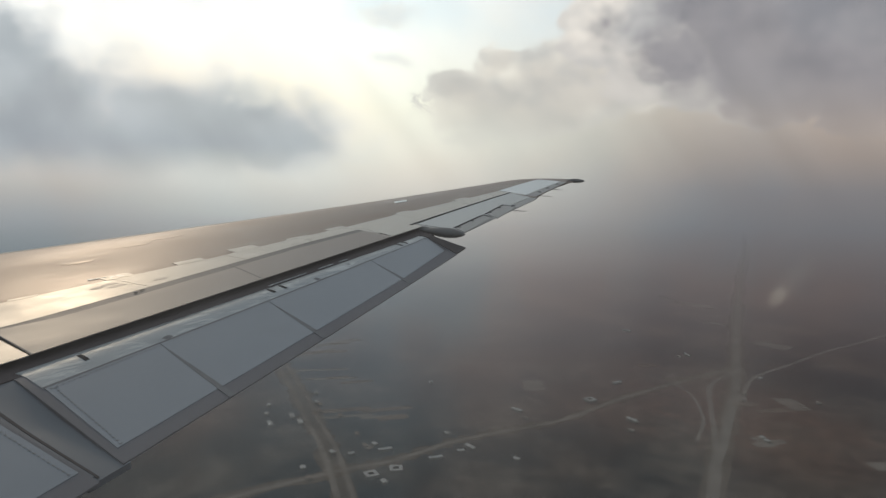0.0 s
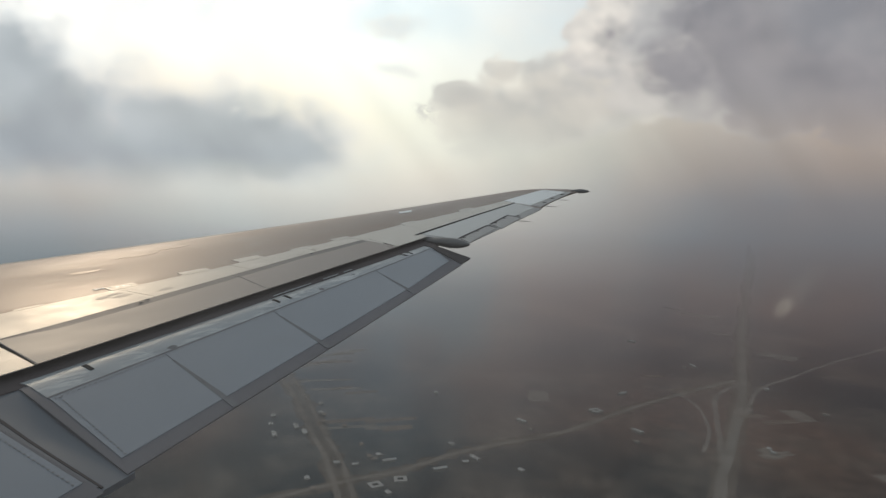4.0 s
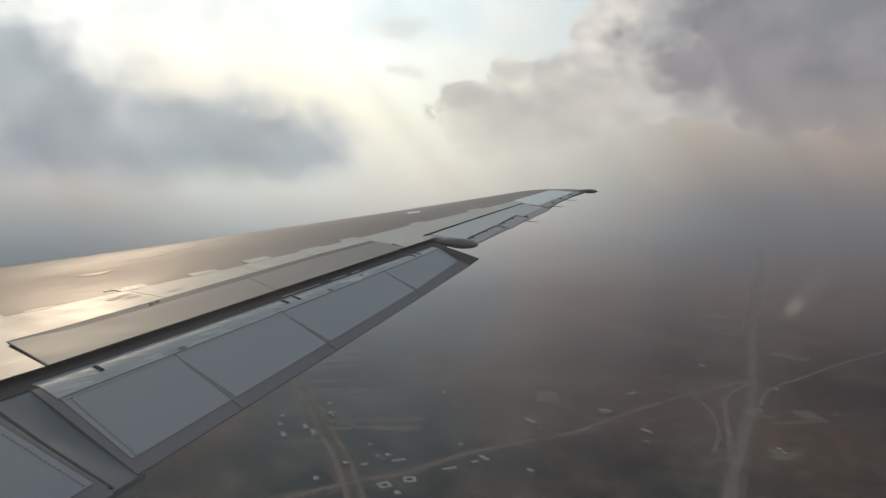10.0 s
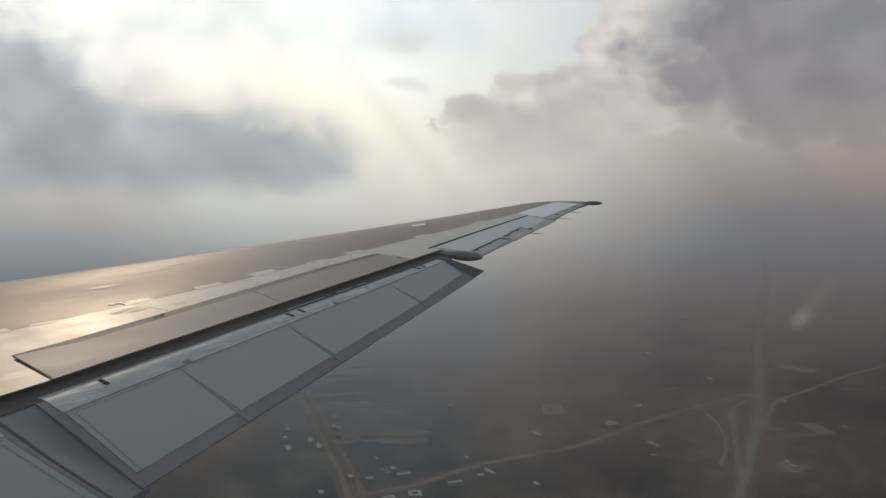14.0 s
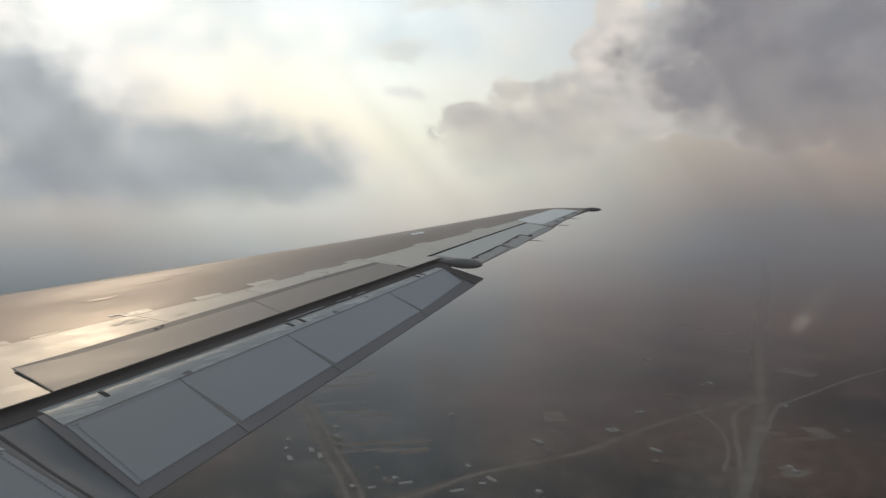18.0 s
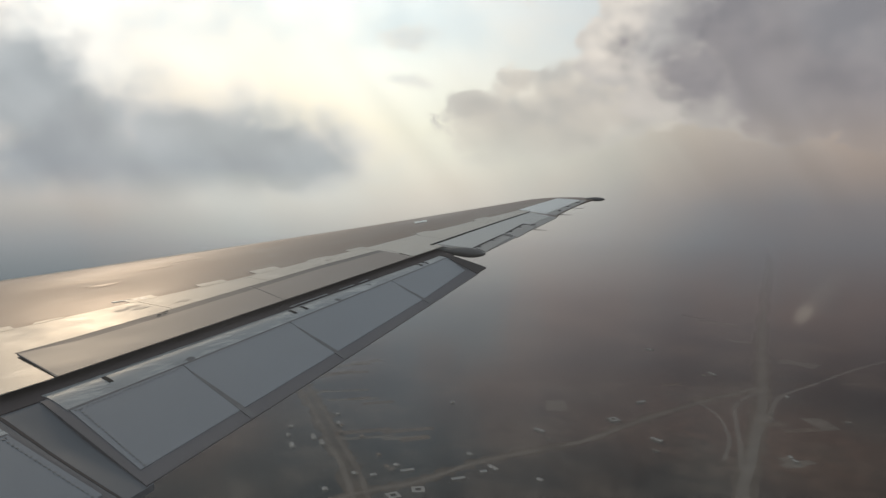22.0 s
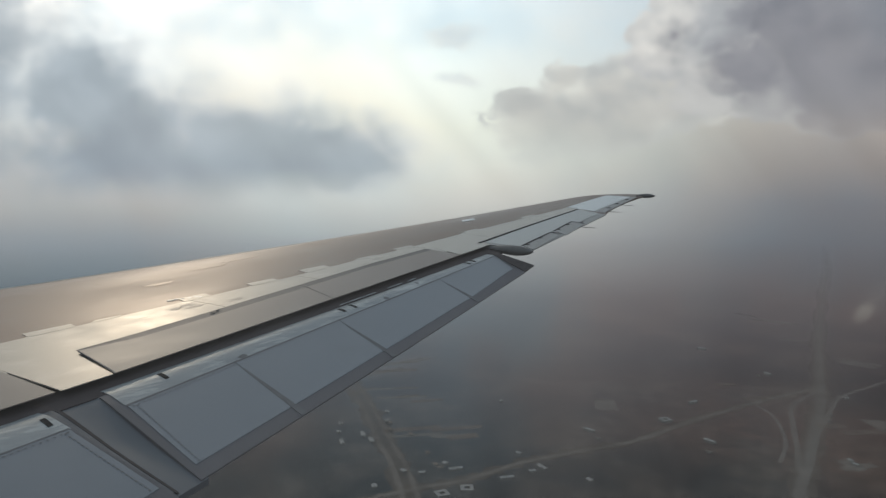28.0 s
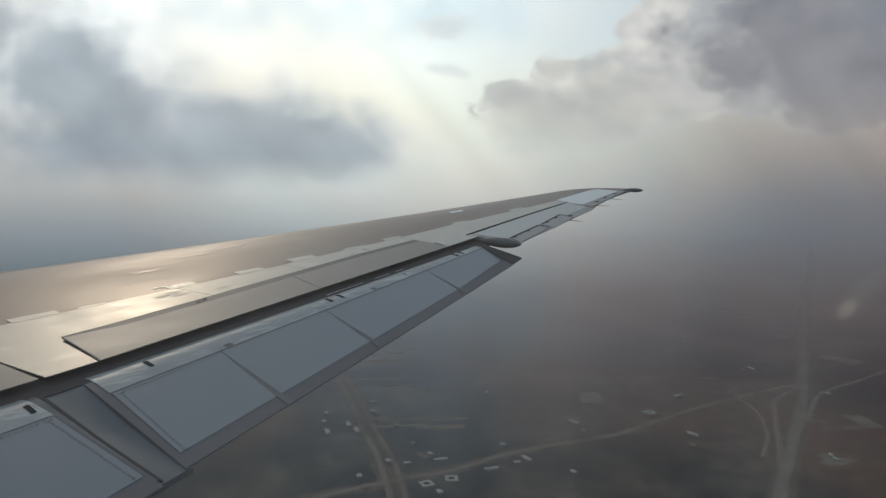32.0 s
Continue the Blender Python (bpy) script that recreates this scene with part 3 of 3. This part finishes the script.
def rivet_row(bm, a, b, count, fn, r=0.009):
    for i in range(count):
        w = i / max(1, count - 1)
        p = fn(a[0] + (b[0] - a[0]) * w, a[1] + (b[1] - a[1]) * w) + Vector((0, 0, 0.0042))
        ring = [bm.verts.new(p + Vector((r * math.cos(t), r * math.sin(t), 0))) for t in (k * math.pi / 3 for k in range(6))]
        top = bm.verts.new(p + Vector((0, 0, 0.003)))
        for k in range(6):
            bm.faces.new((ring[k], ring[(k + 1) % 6], top))


def build_flaps(wing):
    # outboard flap
    line = lambda s: 0.178 - 0.0285 * (s - 5.4) if s > 5.2 else 0.185

    def flap(s_in, s_out, ribs, slots, label, lean, trim=0.0):
        body = part("flap", plate(FL, [(s_in - 0.05, -0.13), (s_out + 0.02, -0.13), (s_out + 0.02 + lean * flap_out(s_out), flap_out(s_out)), (s_in - 0.05 + lean * flap_out(s_in), flap_out(s_in))], 0.0, 0.09, 30, 8, 0.12), M_EDGE, wing, label, True)
        part("nose_skin", plate(FL, [(s_in, -0.128), (s_out, -0.128), (s_out + lean * 0.1, line(s_out)), (s_in + lean * 0.19, line(s_in))], 0.003, 0.008, 30, 6), M_NOSE, body, "bare metal flap nose", True)
        bays = [s_in] + ribs + [s_out]
        part("panel_seam", plate(FL, [(s_in + lean * line(s_in), line(s_in) - 0.012), (s_out + lean * line(s_out), line(s_out) - 0.009), (s_out + lean * line(s_out), line(s_out) + 0.004), (s_in + lean * line(s_in), line(s_in) + 0.004)], 0.0045, 0.006, 24, 1), M_RIB, body, "grimy seam behind the flap nose")
        for a, b in zip(bays, bays[1:]):
            g = 0.005
            part("flap_panel", plate(FL, [(a + g + lean * line(a), line(a) + 0.004), (b - g + lean * line(b), line(b) + 0.004), (b - g + lean * flap_in(b) - (trim if b == s_out else 0), flap_in(b) - (0.3 * trim if b == s_out else 0)), (a + g + lean * flap_in(a), flap_in(a))], 0.0035, 0.009, 8, 4), M_FLAP, body, "pale grey painted flap panel", True)
        for s in ribs:
            l0, l1 = line(s) + 0.10, flap_out(s) + lean * -0.0
            part("rib_seam", plate(FL, [(s - 0.008 + lean * l0, l0), (s + 0.008 + lean * l0, l0), (s + 0.030 + lean * l1, l1), (s - 0.030 + lean * l1, l1)], 0.0052, 0.004, 1, 6), M_RIB, body, "tapering dark rib seam")
        for s in slots:
            at = 0.012 - 0.012 * (s - 5.9) if s > 5.2 else 0.06
            part("slot", plate(FL, [(s - 0.010, at - 0.045), (s + 0.024, at - 0.045), (s + 0.008, at + 0.045), (s - 0.026, at + 0.045)], 0.0060, 0.008, 2, 4), M_SLOT, body, "small dark slot")
        bm = bmesh.new()
        for a, b in zip(bays, bays[1:]):
            n = int((b - a) / 0.042)
            rivet_row(bm, (a + lean * line(a) + 0.03, line(a) + 0.022), (b + lean * line(b) - 0.03, line(b) + 0.022), n, FL, 0.0085 if b < 6.6 else 0.005)
        for s in ribs:
            for k in range(3):
                rivet_row(bm, (s - 0.07, line(s) - 0.05 + 0.022 * k), (s + 0.04, line(s) - 0.05 + 0.022 * k), 4, FL, 0.006)
        for s, sg in ((s_in, 0.05), (s_out, -0.05)):
            rivet_row(bm, (s + sg + lean * line(s), line(s) + 0.03), (s + sg + lean * flap_in(s), flap_in(s) - 0.02), 20, FL, 0.0095)
        r = part("rivet_row", bm, M_RIVET, body)
        tagged(r, kind="stuff")
        return body

    out = flap(5.52, 10.72, [6.45, 7.68, 9.39], [5.91, 7.86, 8.02, 10.15, 10.28], "outboard flap lowered behind the wing", -0.245, 0.10)
    for s, l, w in ((6.53, 0.112, 0.045), (8.44, 0.052, 0.04), (9.06, -0.004, 0.025)):
        bm = bmesh.new()
        rnd = random.Random(int(s * 100))
        ring = [bm.verts.new(FL(s + w * k * math.cos(a), l + 0.028 * k * math.sin(a)) + Vector((0, 0, 0.0046))) for k, a in ((rnd.uniform(0.6, 1.1), 2 * math.pi * i / 18) for i in range(18))]
        bm.faces.new(ring)
        part("grease_smudge", bm, M_RIB, out, "dark grease smudge on the flap nose")
    part("end_plate", plate(FL, [(10.73, -0.09), (10.80, -0.08), (10.89, 0.46), (10.58, 0.49)], 0.012, 0.04, 3, 5, 0.4), M_DARK, out, "dark end plate of the flap")
    flap(1.75, 5.10, [2.9, 4.0], [2.4, 5.04], "inboard flap lowered behind the wing", -0.09)
    hollow = lambda s, l: FL(s, l) - Vector((0, 0, 0.004 + 0.045 * max(0.0, 0.55 - abs(l - 0.45)) * math.sin(math.pi * min(1.0, max(0.0, (s + 0.19 * l - 5.15) / 0.36)))))
    fair = part("flap_fairing", plate(hollow, [(5.06, -0.128), (5.54, -0.128), (5.27, 1.02), (4.97, 1.04)], -0.004, 0.04, 20, 24), M_FAIR, wing, "dull grey hollow fairing between two flaps", True)
    part("end_band", plate(hollow, [(5.075, -0.10), (5.17, -0.10), (5.045, 1.00), (4.985, 1.00)], 0.003, 0.02, 3, 20), M_RIB, fair, "grey band at the flap end", True)
    part("fairing_seam", plate(hollow, [(5.165, -0.06), (5.192, -0.06), (5.057, 1.02), (5.042, 1.02)], 0.0055, 0.008, 1, 20), M_DARK, fair, "dark open seam")


def build_aileron(wing):
    wedge = lambda s, u: W(s, u)
    ail = part("aileron", plate(wedge, [(11.0, 0.735), (14.13, 0.660), (14.08, 0.955), (11.05, 0.985)], 0.0, 0.10, 16, 8, 0.1), M_AFT, wing, "pale grey aileron", True)
    part("aileron_skin", plate(W, [(11.06, 0.742), (14.12, 0.666), (14.08, 0.885), (11.15, 0.925)], 0.005, 0.007, 16, 5), M_PALE, ail, "pale painted aileron skin", True)
    part("hinge_gap", plate(W, [(10.96, 0.729), (14.16, 0.651), (14.16, 0.664), (10.98, 0.741)], 0.010, 0.01, 16, 1), M_SLOT, ail, "dark hinge gap")
    for a, b, ua, ub in ((11.20, 12.20, 0.908, 0.884), (12.32, 13.12, 0.884, 0.846)):
        tab = part("trim_tab", plate(W, [(a, ua + 0.012), (b, ub + 0.012), (b - 0.03, 0.958), (a - 0.10, 0.988)], 0.008, 0.012, 6, 2), M_AFT, ail, "dull grey trim tab")
        part("tab_hinge_line", plate(W, [(a, ua), (b, ub), (b, ub + 0.013), (a, ua + 0.013)], 0.011, 0.008, 6, 1), M_DARK, tab, "dark hinge line")
        part("tab_end_gap", plate(W, [(b, ub), (b + 0.03, ub), (b + 0.01, 0.955), (b - 0.02, 0.955)], 0.011, 0.008, 1, 3), M_SEAM, tab)
    for s, u in ((11.28, 0.925), (11.75, 0.912), (12.20, 0.910), (12.45, 0.895), (12.85, 0.880), (13.18, 0.925), (14.60, 0.868), (15.08, 0.842), (15.60, 0.832), (16.05, 0.865)):
        part("tab_bracket", pod(W(s, u) + Vector((0, 0, 0.014)), Vector((-0.2, -1, 0)), Vector((0, 0, 1)), (0.08, 0.020, 0.014), 6, 8), M_DARK, ail, "small dark actuator bracket")
    for s in (12.95, 14.45, 15.2):
        a = mean(s, tip_tail(s) if s > 14 else 0.955)
        part("static_wick", rod(a, a + Vector((0.02, -0.22, -0.01)), 0.006), M_DARK, wing, "thin dark static wick")
    part("outer_panel", plate(W, [(14.22, 0.525), (15.82, 0.430), (15.95, 0.770), (14.17, 0.815)], 0.006, 0.01, 10, 5), M_WHITE, wing, "white panel near the wing tip", True)
    part("tip_trailing_panel", plate(W, [(14.17, 0.820), (15.93, 0.775), (16.02, 0.865), (14.20, 0.912)], 0.005, 0.01, 10, 4), M_AFT, wing, "dull grey trailing panel at the tip", True)
    part("tip_fairing", pod(mean(16.25, 0.90) + Vector((0, 0, 0.015)), Vector((0.12, -1, 0)), Vector((0, 0, 1)), (0.46, 0.10, 0.08), 12, 12, 1.5), M_POD, wing, "dark wing tip fairing", True)
    part("hinge_fairing", pod(W(11.0, 0.872) + Vector((0, 0, -0.03)), Vector((-0.02, -1, -0.05)), Vector((0, 0, 1)), (0.70, 0.20, 0.13), 18, 20, 1.6), M_POD, wing, "dark streamlined flap hinge fairing", True)


build_wing()


def build_fuselage():
    """The hull beside the camera, with the window through which it looks."""
    hull = thing("fuselage", (-0.12, -10.0, 398.3), "pale painted aircraft fuselage with a cabin window", "fuselage")
    cx, cz, r, thick = -0.12, 399.85, 1.67, 0.06
    ys = [-20 + 1.0 * i for i in range(10)] + [-10.36, -10.03, -9.86] + [-9 + 1.0 * i for i in range(16)]
    ys = sorted(ys)
    angs = [radians(a) for a in (-90, -70, -50, -30, -15, -5, 0, 5.2, 12, 20, 35, 50, 70, 90, 120, 150, 180, 210, 240)]
    bm = bmesh.new()
    grid = {}
    for i, y in enumerate(ys):
        for j, a in enumerate(angs):
            for k, rr in enumerate((r, r - thick)):
                grid[i, j, k] = bm.verts.new((cx + rr * math.cos(a), y, cz + rr * math.sin(a)))
    n = len(angs)
    hole = lambda i, j: -10.37 < ys[i] and ys[i + 1] < -9.85 and angs[j] >= radians(-6) and angs[(j + 1) % n] <= radians(12.1) and j < n - 1
    for i in range(len(ys) - 1):
        for j in range(n):
            q = (j + 1) % n
            if hole(i, j):
                continue
            bm.faces.new((grid[i, j, 0], grid[i + 1, j, 0], grid[i + 1, q, 0], grid[i, q, 0]))
            bm.faces.new((grid[i, j, 1], grid[i, q, 1], grid[i + 1, q, 1], grid[i + 1, j, 1]))
    part("hull_skin", bm, M_HULL, hull, "", True)
    pane = thing("cabin_window", (1.575, -10.1, 399.8), "hazy scratched acrylic cabin window pane", "window")
    bm = bmesh.new()
    bmesh.ops.create_cube(bm, size=1, matrix=Matrix.Translation((1.575, -10.11, 400.02)) @ Matrix.Diagonal((0.006, 0.60, 0.42, 1)))
    bmesh.ops.bevel(bm, geom=[e for e in bm.edges if abs(e.verts[0].co.x - e.verts[1].co.x) > 0.003], offset=0.1, segments=6, affect="EDGES")
    part("pane", bm, M_PANE, pane).visible_shadow = False
    bm = bmesh.new()
    y, z, h = -10.1980, 399.9821, 0.0085
    ring = [bm.verts.new((1.5695, y + h * math.cos(a), z + h * math.sin(a))) for a in (2 * math.pi * i / 24 for i in range(24))]
    bm.faces.new(ring)
    part("dried_drop", bm, M_DROP, pane, "milky trace of a dried drop").visible_shadow = False


build_fuselage()


# ---- land ----
def sheet(name, half_size, z, material):
    bm = bmesh.new()
    n = 16
    vs = [[bm.verts.new((-half_size + 2 * half_size * i / n, -half_size + 2 * half_size * j / n, z)) for i in range(n + 1)] for j in range(n + 1)]
    for j in range(n):
        for i in range(n):
            bm.faces.new((vs[j][i], vs[j][i + 1], vs[j + 1][i + 1], vs[j + 1][i]))
    return part(name, bm, material)


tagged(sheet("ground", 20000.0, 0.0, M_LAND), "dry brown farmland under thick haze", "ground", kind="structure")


def spline(points, n=10):
    pts = [Vector(p) for p in points]
    pts = [2 * pts[0] - pts[1]] + pts + [2 * pts[-1] - pts[-2]]
    out = []
    for a, b, c, d in zip(pts, pts[1:], pts[2:], pts[3:]):
        for k in range(n):
            t = k / n
            out.append(0.5 * ((2 * b) + (c - a) * t + (2 * a - 5 * b + 4 * c - d) * t * t + (3 * b - a - 3 * c + d) * t ** 3))
    return out + [pts[-2]]


def road(name, points, width, z, material, label, rough=0.0):
    line = spline(points)
    bm = bmesh.new()
    prev = None
    for i, p in enumerate(line):
        t = (line[min(i + 1, len(line) - 1)] - line[max(i - 1, 0)]).normalized()
        n = Vector((-t.y, t.x))
        wa, wb = (width / 2 * (1 + rough * random.uniform(-1, 1)) for _ in range(2))
        pair = [bm.verts.new((*(p + n * wa), z)), bm.verts.new((*(p - n * wb), z))]
        if prev:
            bm.faces.new((prev[0], pair[0], pair[1], prev[1]))
        prev = pair
    return tagged(part(name, bm, material), label, "road", kind="structure")


MAIN = [(8000, -560), (6560, -775), (5420, -807), (4410, -730), (3480, -600), (2660, -454), (1926, -328), (1430, -254), (1234, -214), (1061, -178), (960, -157), (300, -60)]
CROSS = [(300, 800), (809, 352), (912, 243), (991, 185), (1054, 116), (1122, 41), (1240, -42), (1362, -139), (1484, -250)]
VILLAGE = [(2300, 1300), (1730, 886), (1440, 672), (1263, 550), (1149, 474), (1011, 390), (862, 301), (300, 20)]
EASTERN = [(1022, -172), (1182, -206), (1314, -245), (1440, -287), (1537, -360), (1675, -464), (1843, -612), (2200, -900)]
road("road_verge", MAIN, 34, 0.05, M_VERGE, "bare earth beside the highway", 0.35)
road("road", MAIN, 15, 0.12, M_ROAD, "pale dusty highway across farmland", 0.15)
road("road_verge", CROSS, 24, 0.06, M_VERGE, "bare earth beside a country road", 0.5)
road("road", CROSS, 8, 0.14, M_ROAD, "pale country road joining the highway", 0.25)
road("road_verge", VILLAGE, 34, 0.07, M_VERGE, "bare earth beside a village road", 0.4)
for k in (-9, 9):
    road("road", [(x + 0.5 * k, y - 0.85 * k) for x, y in VILLAGE], 7, 0.16, M_ROAD, "one of two parallel village lanes", 0.2)
road("road", EASTERN, 9, 0.18, M_ROAD, "pale road branching off the highway", 0.25)
road("slip_road", [(1466, -253), (1364, -201), (1255, -188), (1151, -180), (1061, -170)], 8, 0.20, M_ROAD, "narrow curving slip road", 0.25)
road("slip_road", [(1364, -139), (1290, -165), (1180, -168), (1090, -150)], 6, 0.22, M_ROAD, "narrow track beside the highway", 0.3)


def house(name, w, d, h, roof, label, category="house", group=""):
    ob = thing(name, (0, 0, 0), label, category, group)
    bm = bmesh.new()
    bmesh.ops.create_cube(bm, size=1, matrix=Matrix.Translation((0, 0, h / 2)) @ Matrix.Diagonal((w, d, h, 1)))
    part("wall", bm, M_WALL, ob)
    bm = bmesh.new()
    e, k = 0.5, min(w, d) * 0.22
    a = [bm.verts.new((x * (w / 2 + e), y * (d / 2 + e), h + 0.02)) for x, y in ((-1, -1), (1, -1), (1, 1), (-1, 1))]
    r = [bm.verts.new((x * (w / 2 + e - 0.01), 0, h + k)) for x in (-1, 1)]
    for f in ((a[0], a[1], r[1], r[0]), (a[2], a[3], r[0], r[1]), (a[1], a[2], r[1]), (a[3], a[0], r[0]), (a[3], a[2], a[1], a[0])):
        bm.faces.new(f)
    part("roof", bm, roof, ob)
    return ob


def compound(w, h, deep, label, group):
    """Four low ranges round a dark courtyard."""
    ob = thing("compound", (0, 0, 0), label, "building", group)
    for k in range(4):
        m = Matrix.Rotation(k * math.pi / 2, 4, "Z") @ Matrix.Translation((0, w / 2 - deep / 2, 0))
        length = w if k % 2 else w - 2 * deep - 0.1
        bm = bmesh.new()
        bmesh.ops.create_cube(bm, size=1, matrix=m @ Matrix.Translation((0, 0, h / 2)) @ Matrix.Diagonal((length, deep, h, 1)))
        part("wall", bm, M_WALL, ob)
        bm = bmesh.new()
        bmesh.ops.create_cube(bm, size=1, matrix=m @ Matrix.Translation((0, 0, h + 0.15)) @ Matrix.Diagonal((length + 0.04, deep + 0.5, 0.26, 1)))
        part("roof", bm, M_ROOF_A, ob)
    return ob


def build_settlement():
    rnd = random.Random(7)
    kinds = [house("house", 8, 6, 3.4, M_ROOF_A, "small house with a pale sheet roof", "house", "roadside houses"),
             house("house", 8, 5, 3.2, M_ROOF_B, "small house with a brown roof", "house", "roadside houses"),
             house("warehouse", 18, 6, 4, M_ROOF_A, "long shed with a pale sheet roof", "warehouse", "roadside sheds"),
             compound(16, 4, 4.2, "square compound with pale roofs round a courtyard", "roadside compounds")]
    first = set()

    def place(k, x, y, turn):
        if k not in first:
            first.add(k)
            kinds[k].matrix_basis = pose(x, y, 0, 0, 0, turn)
        else:
            copy_thing(kinds[k], pose(x, y, 0, 0, 0, turn))

    for x, y, k, turn in [(1557, -181, 2, 30), (1543, -164, 1, 30), (1736, -66, 2, 75), (1121, -242, 0, 10), (1108, -246, 0, 50), (1024, 430, 2, 30), (1005, 409, 2, 32), (1093, 418, 0, 28), (1058, 400, 1, 30), (939, 262, 2, 125), (883, 231, 3, 20), (859, 256, 3, 40), (962, 164, 0, 120), (930, 191, 2, 125), (857, 344, 0, 30), (832, 326, 1, 30), (1060, 483, 0, 20), (1222, 1, 3, 40), (1243, 269, 0, 10), (1101, -60, 1, 70)]:
        place(k, x, y, turn)
    lines = [(Vector((862, 301)), Vector((1500, 715)), 9), (Vector((860, 290)), Vector((1000, 170)), 7), (Vector((945, 188)), Vector((1300, -90)), 5), (Vector((1190, -250)), Vector((1420, -330)), 4)]
    for a, b, n in lines:
        t = (b - a).normalized()
        nrm = Vector((-t.y, t.x))
        ang = math.degrees(math.atan2(t.y, t.x))
        for _ in range(n):
            q = a.lerp(b, rnd.random()) + nrm * rnd.choice((-1, 1)) * (24 + abs(rnd.gauss(0, 26)))
            place(rnd.choices((0, 1, 2), (5, 4, 1.5))[0], q.x, q.y, ang + rnd.choice((0, 90)) + rnd.uniform(-6, 6))
    for i, (x, y, w, d, turn) in enumerate([(1701, -366, 82, 46, 60), (1297, -318, 60, 34, 20), (1110, -240, 40, 18, 30), (1454, 518, 110, 22, -40), (1368, 532, 90, 18, -35), (1235, 521, 60, 16, -30), (1281, 98, 60, 36, 10), (2107, -253, 110, 34, 60), (2180, -190, 70, 20, 50), (1890, -270, 60, 20, 60)]):
        bm = bmesh.new()
        ring = []
        for px, py, qx, qy in ((-1, -1, 1, -1), (1, -1, 1, 1), (1, 1, -1, 1), (-1, 1, -1, -1)):
            for k in range(4):
                e = 1 + rnd.uniform(-0.12, 0.08)
                ring.append(bm.verts.new(pose(x, y, 0.22 + 0.01 * i, 0, 0, turn) @ Vector((w / 2 * e * (px + (qx - px) * k / 4), d / 2 * e * (py + (qy - py) * k / 4), 0))))
        bm.faces.new(ring)
        tagged(part("yard", bm, M_YARD), "pale bare yard of trodden earth", "yard", kind="structure")


build_settlement()


def build_fields():
    """Tan strips of ploughed land and yards by the roads."""
    rnd = random.Random(21)
    way = (Vector((1500, 643)) - Vector((855, 306))).normalized()
    side = Vector((way.y, -way.x))
    spots = []
    for k in range(11):
        c = Vector((855, 306)) + way * rnd.uniform(80, 700) + side * rnd.uniform(40, 130)
        spots.append((c, rnd.uniform(40, 90), rnd.uniform(9, 20), way))
    for k in range(6):
        c = Vector((rnd.uniform(1050, 1500), rnd.uniform(-420, -60)))
        spots.append((c, rnd.uniform(25, 60), rnd.uniform(14, 26), Vector((0.9, 0.4))))
    for i, (c, w, d, t) in enumerate(spots):
        m = Matrix.Translation((c.x, c.y, 0.30 + 0.008 * i)) @ Matrix.Rotation(math.atan2(-t.x, t.y) + rnd.uniform(-0.15, 0.15), 4, "Z")
        bm = bmesh.new()
        n = 16
        ring = []
        for q in range(n):
            a = 2 * math.pi * q / n
            ex, ey = math.cos(a), math.sin(a)
            k = 1 / max(abs(ex), abs(ey)) * rnd.uniform(0.95, 1.04)
            ring.append(bm.verts.new(m @ Vector((w / 2 * ex * k, d / 2 * ey * k, 0))))
        bm.faces.new(ring)
        tagged(part("field_strip", bm, M_STRIP if i % 3 else M_YARD), "tan strip of bare ploughed land", "field", "field strips", "structure")


build_fields()
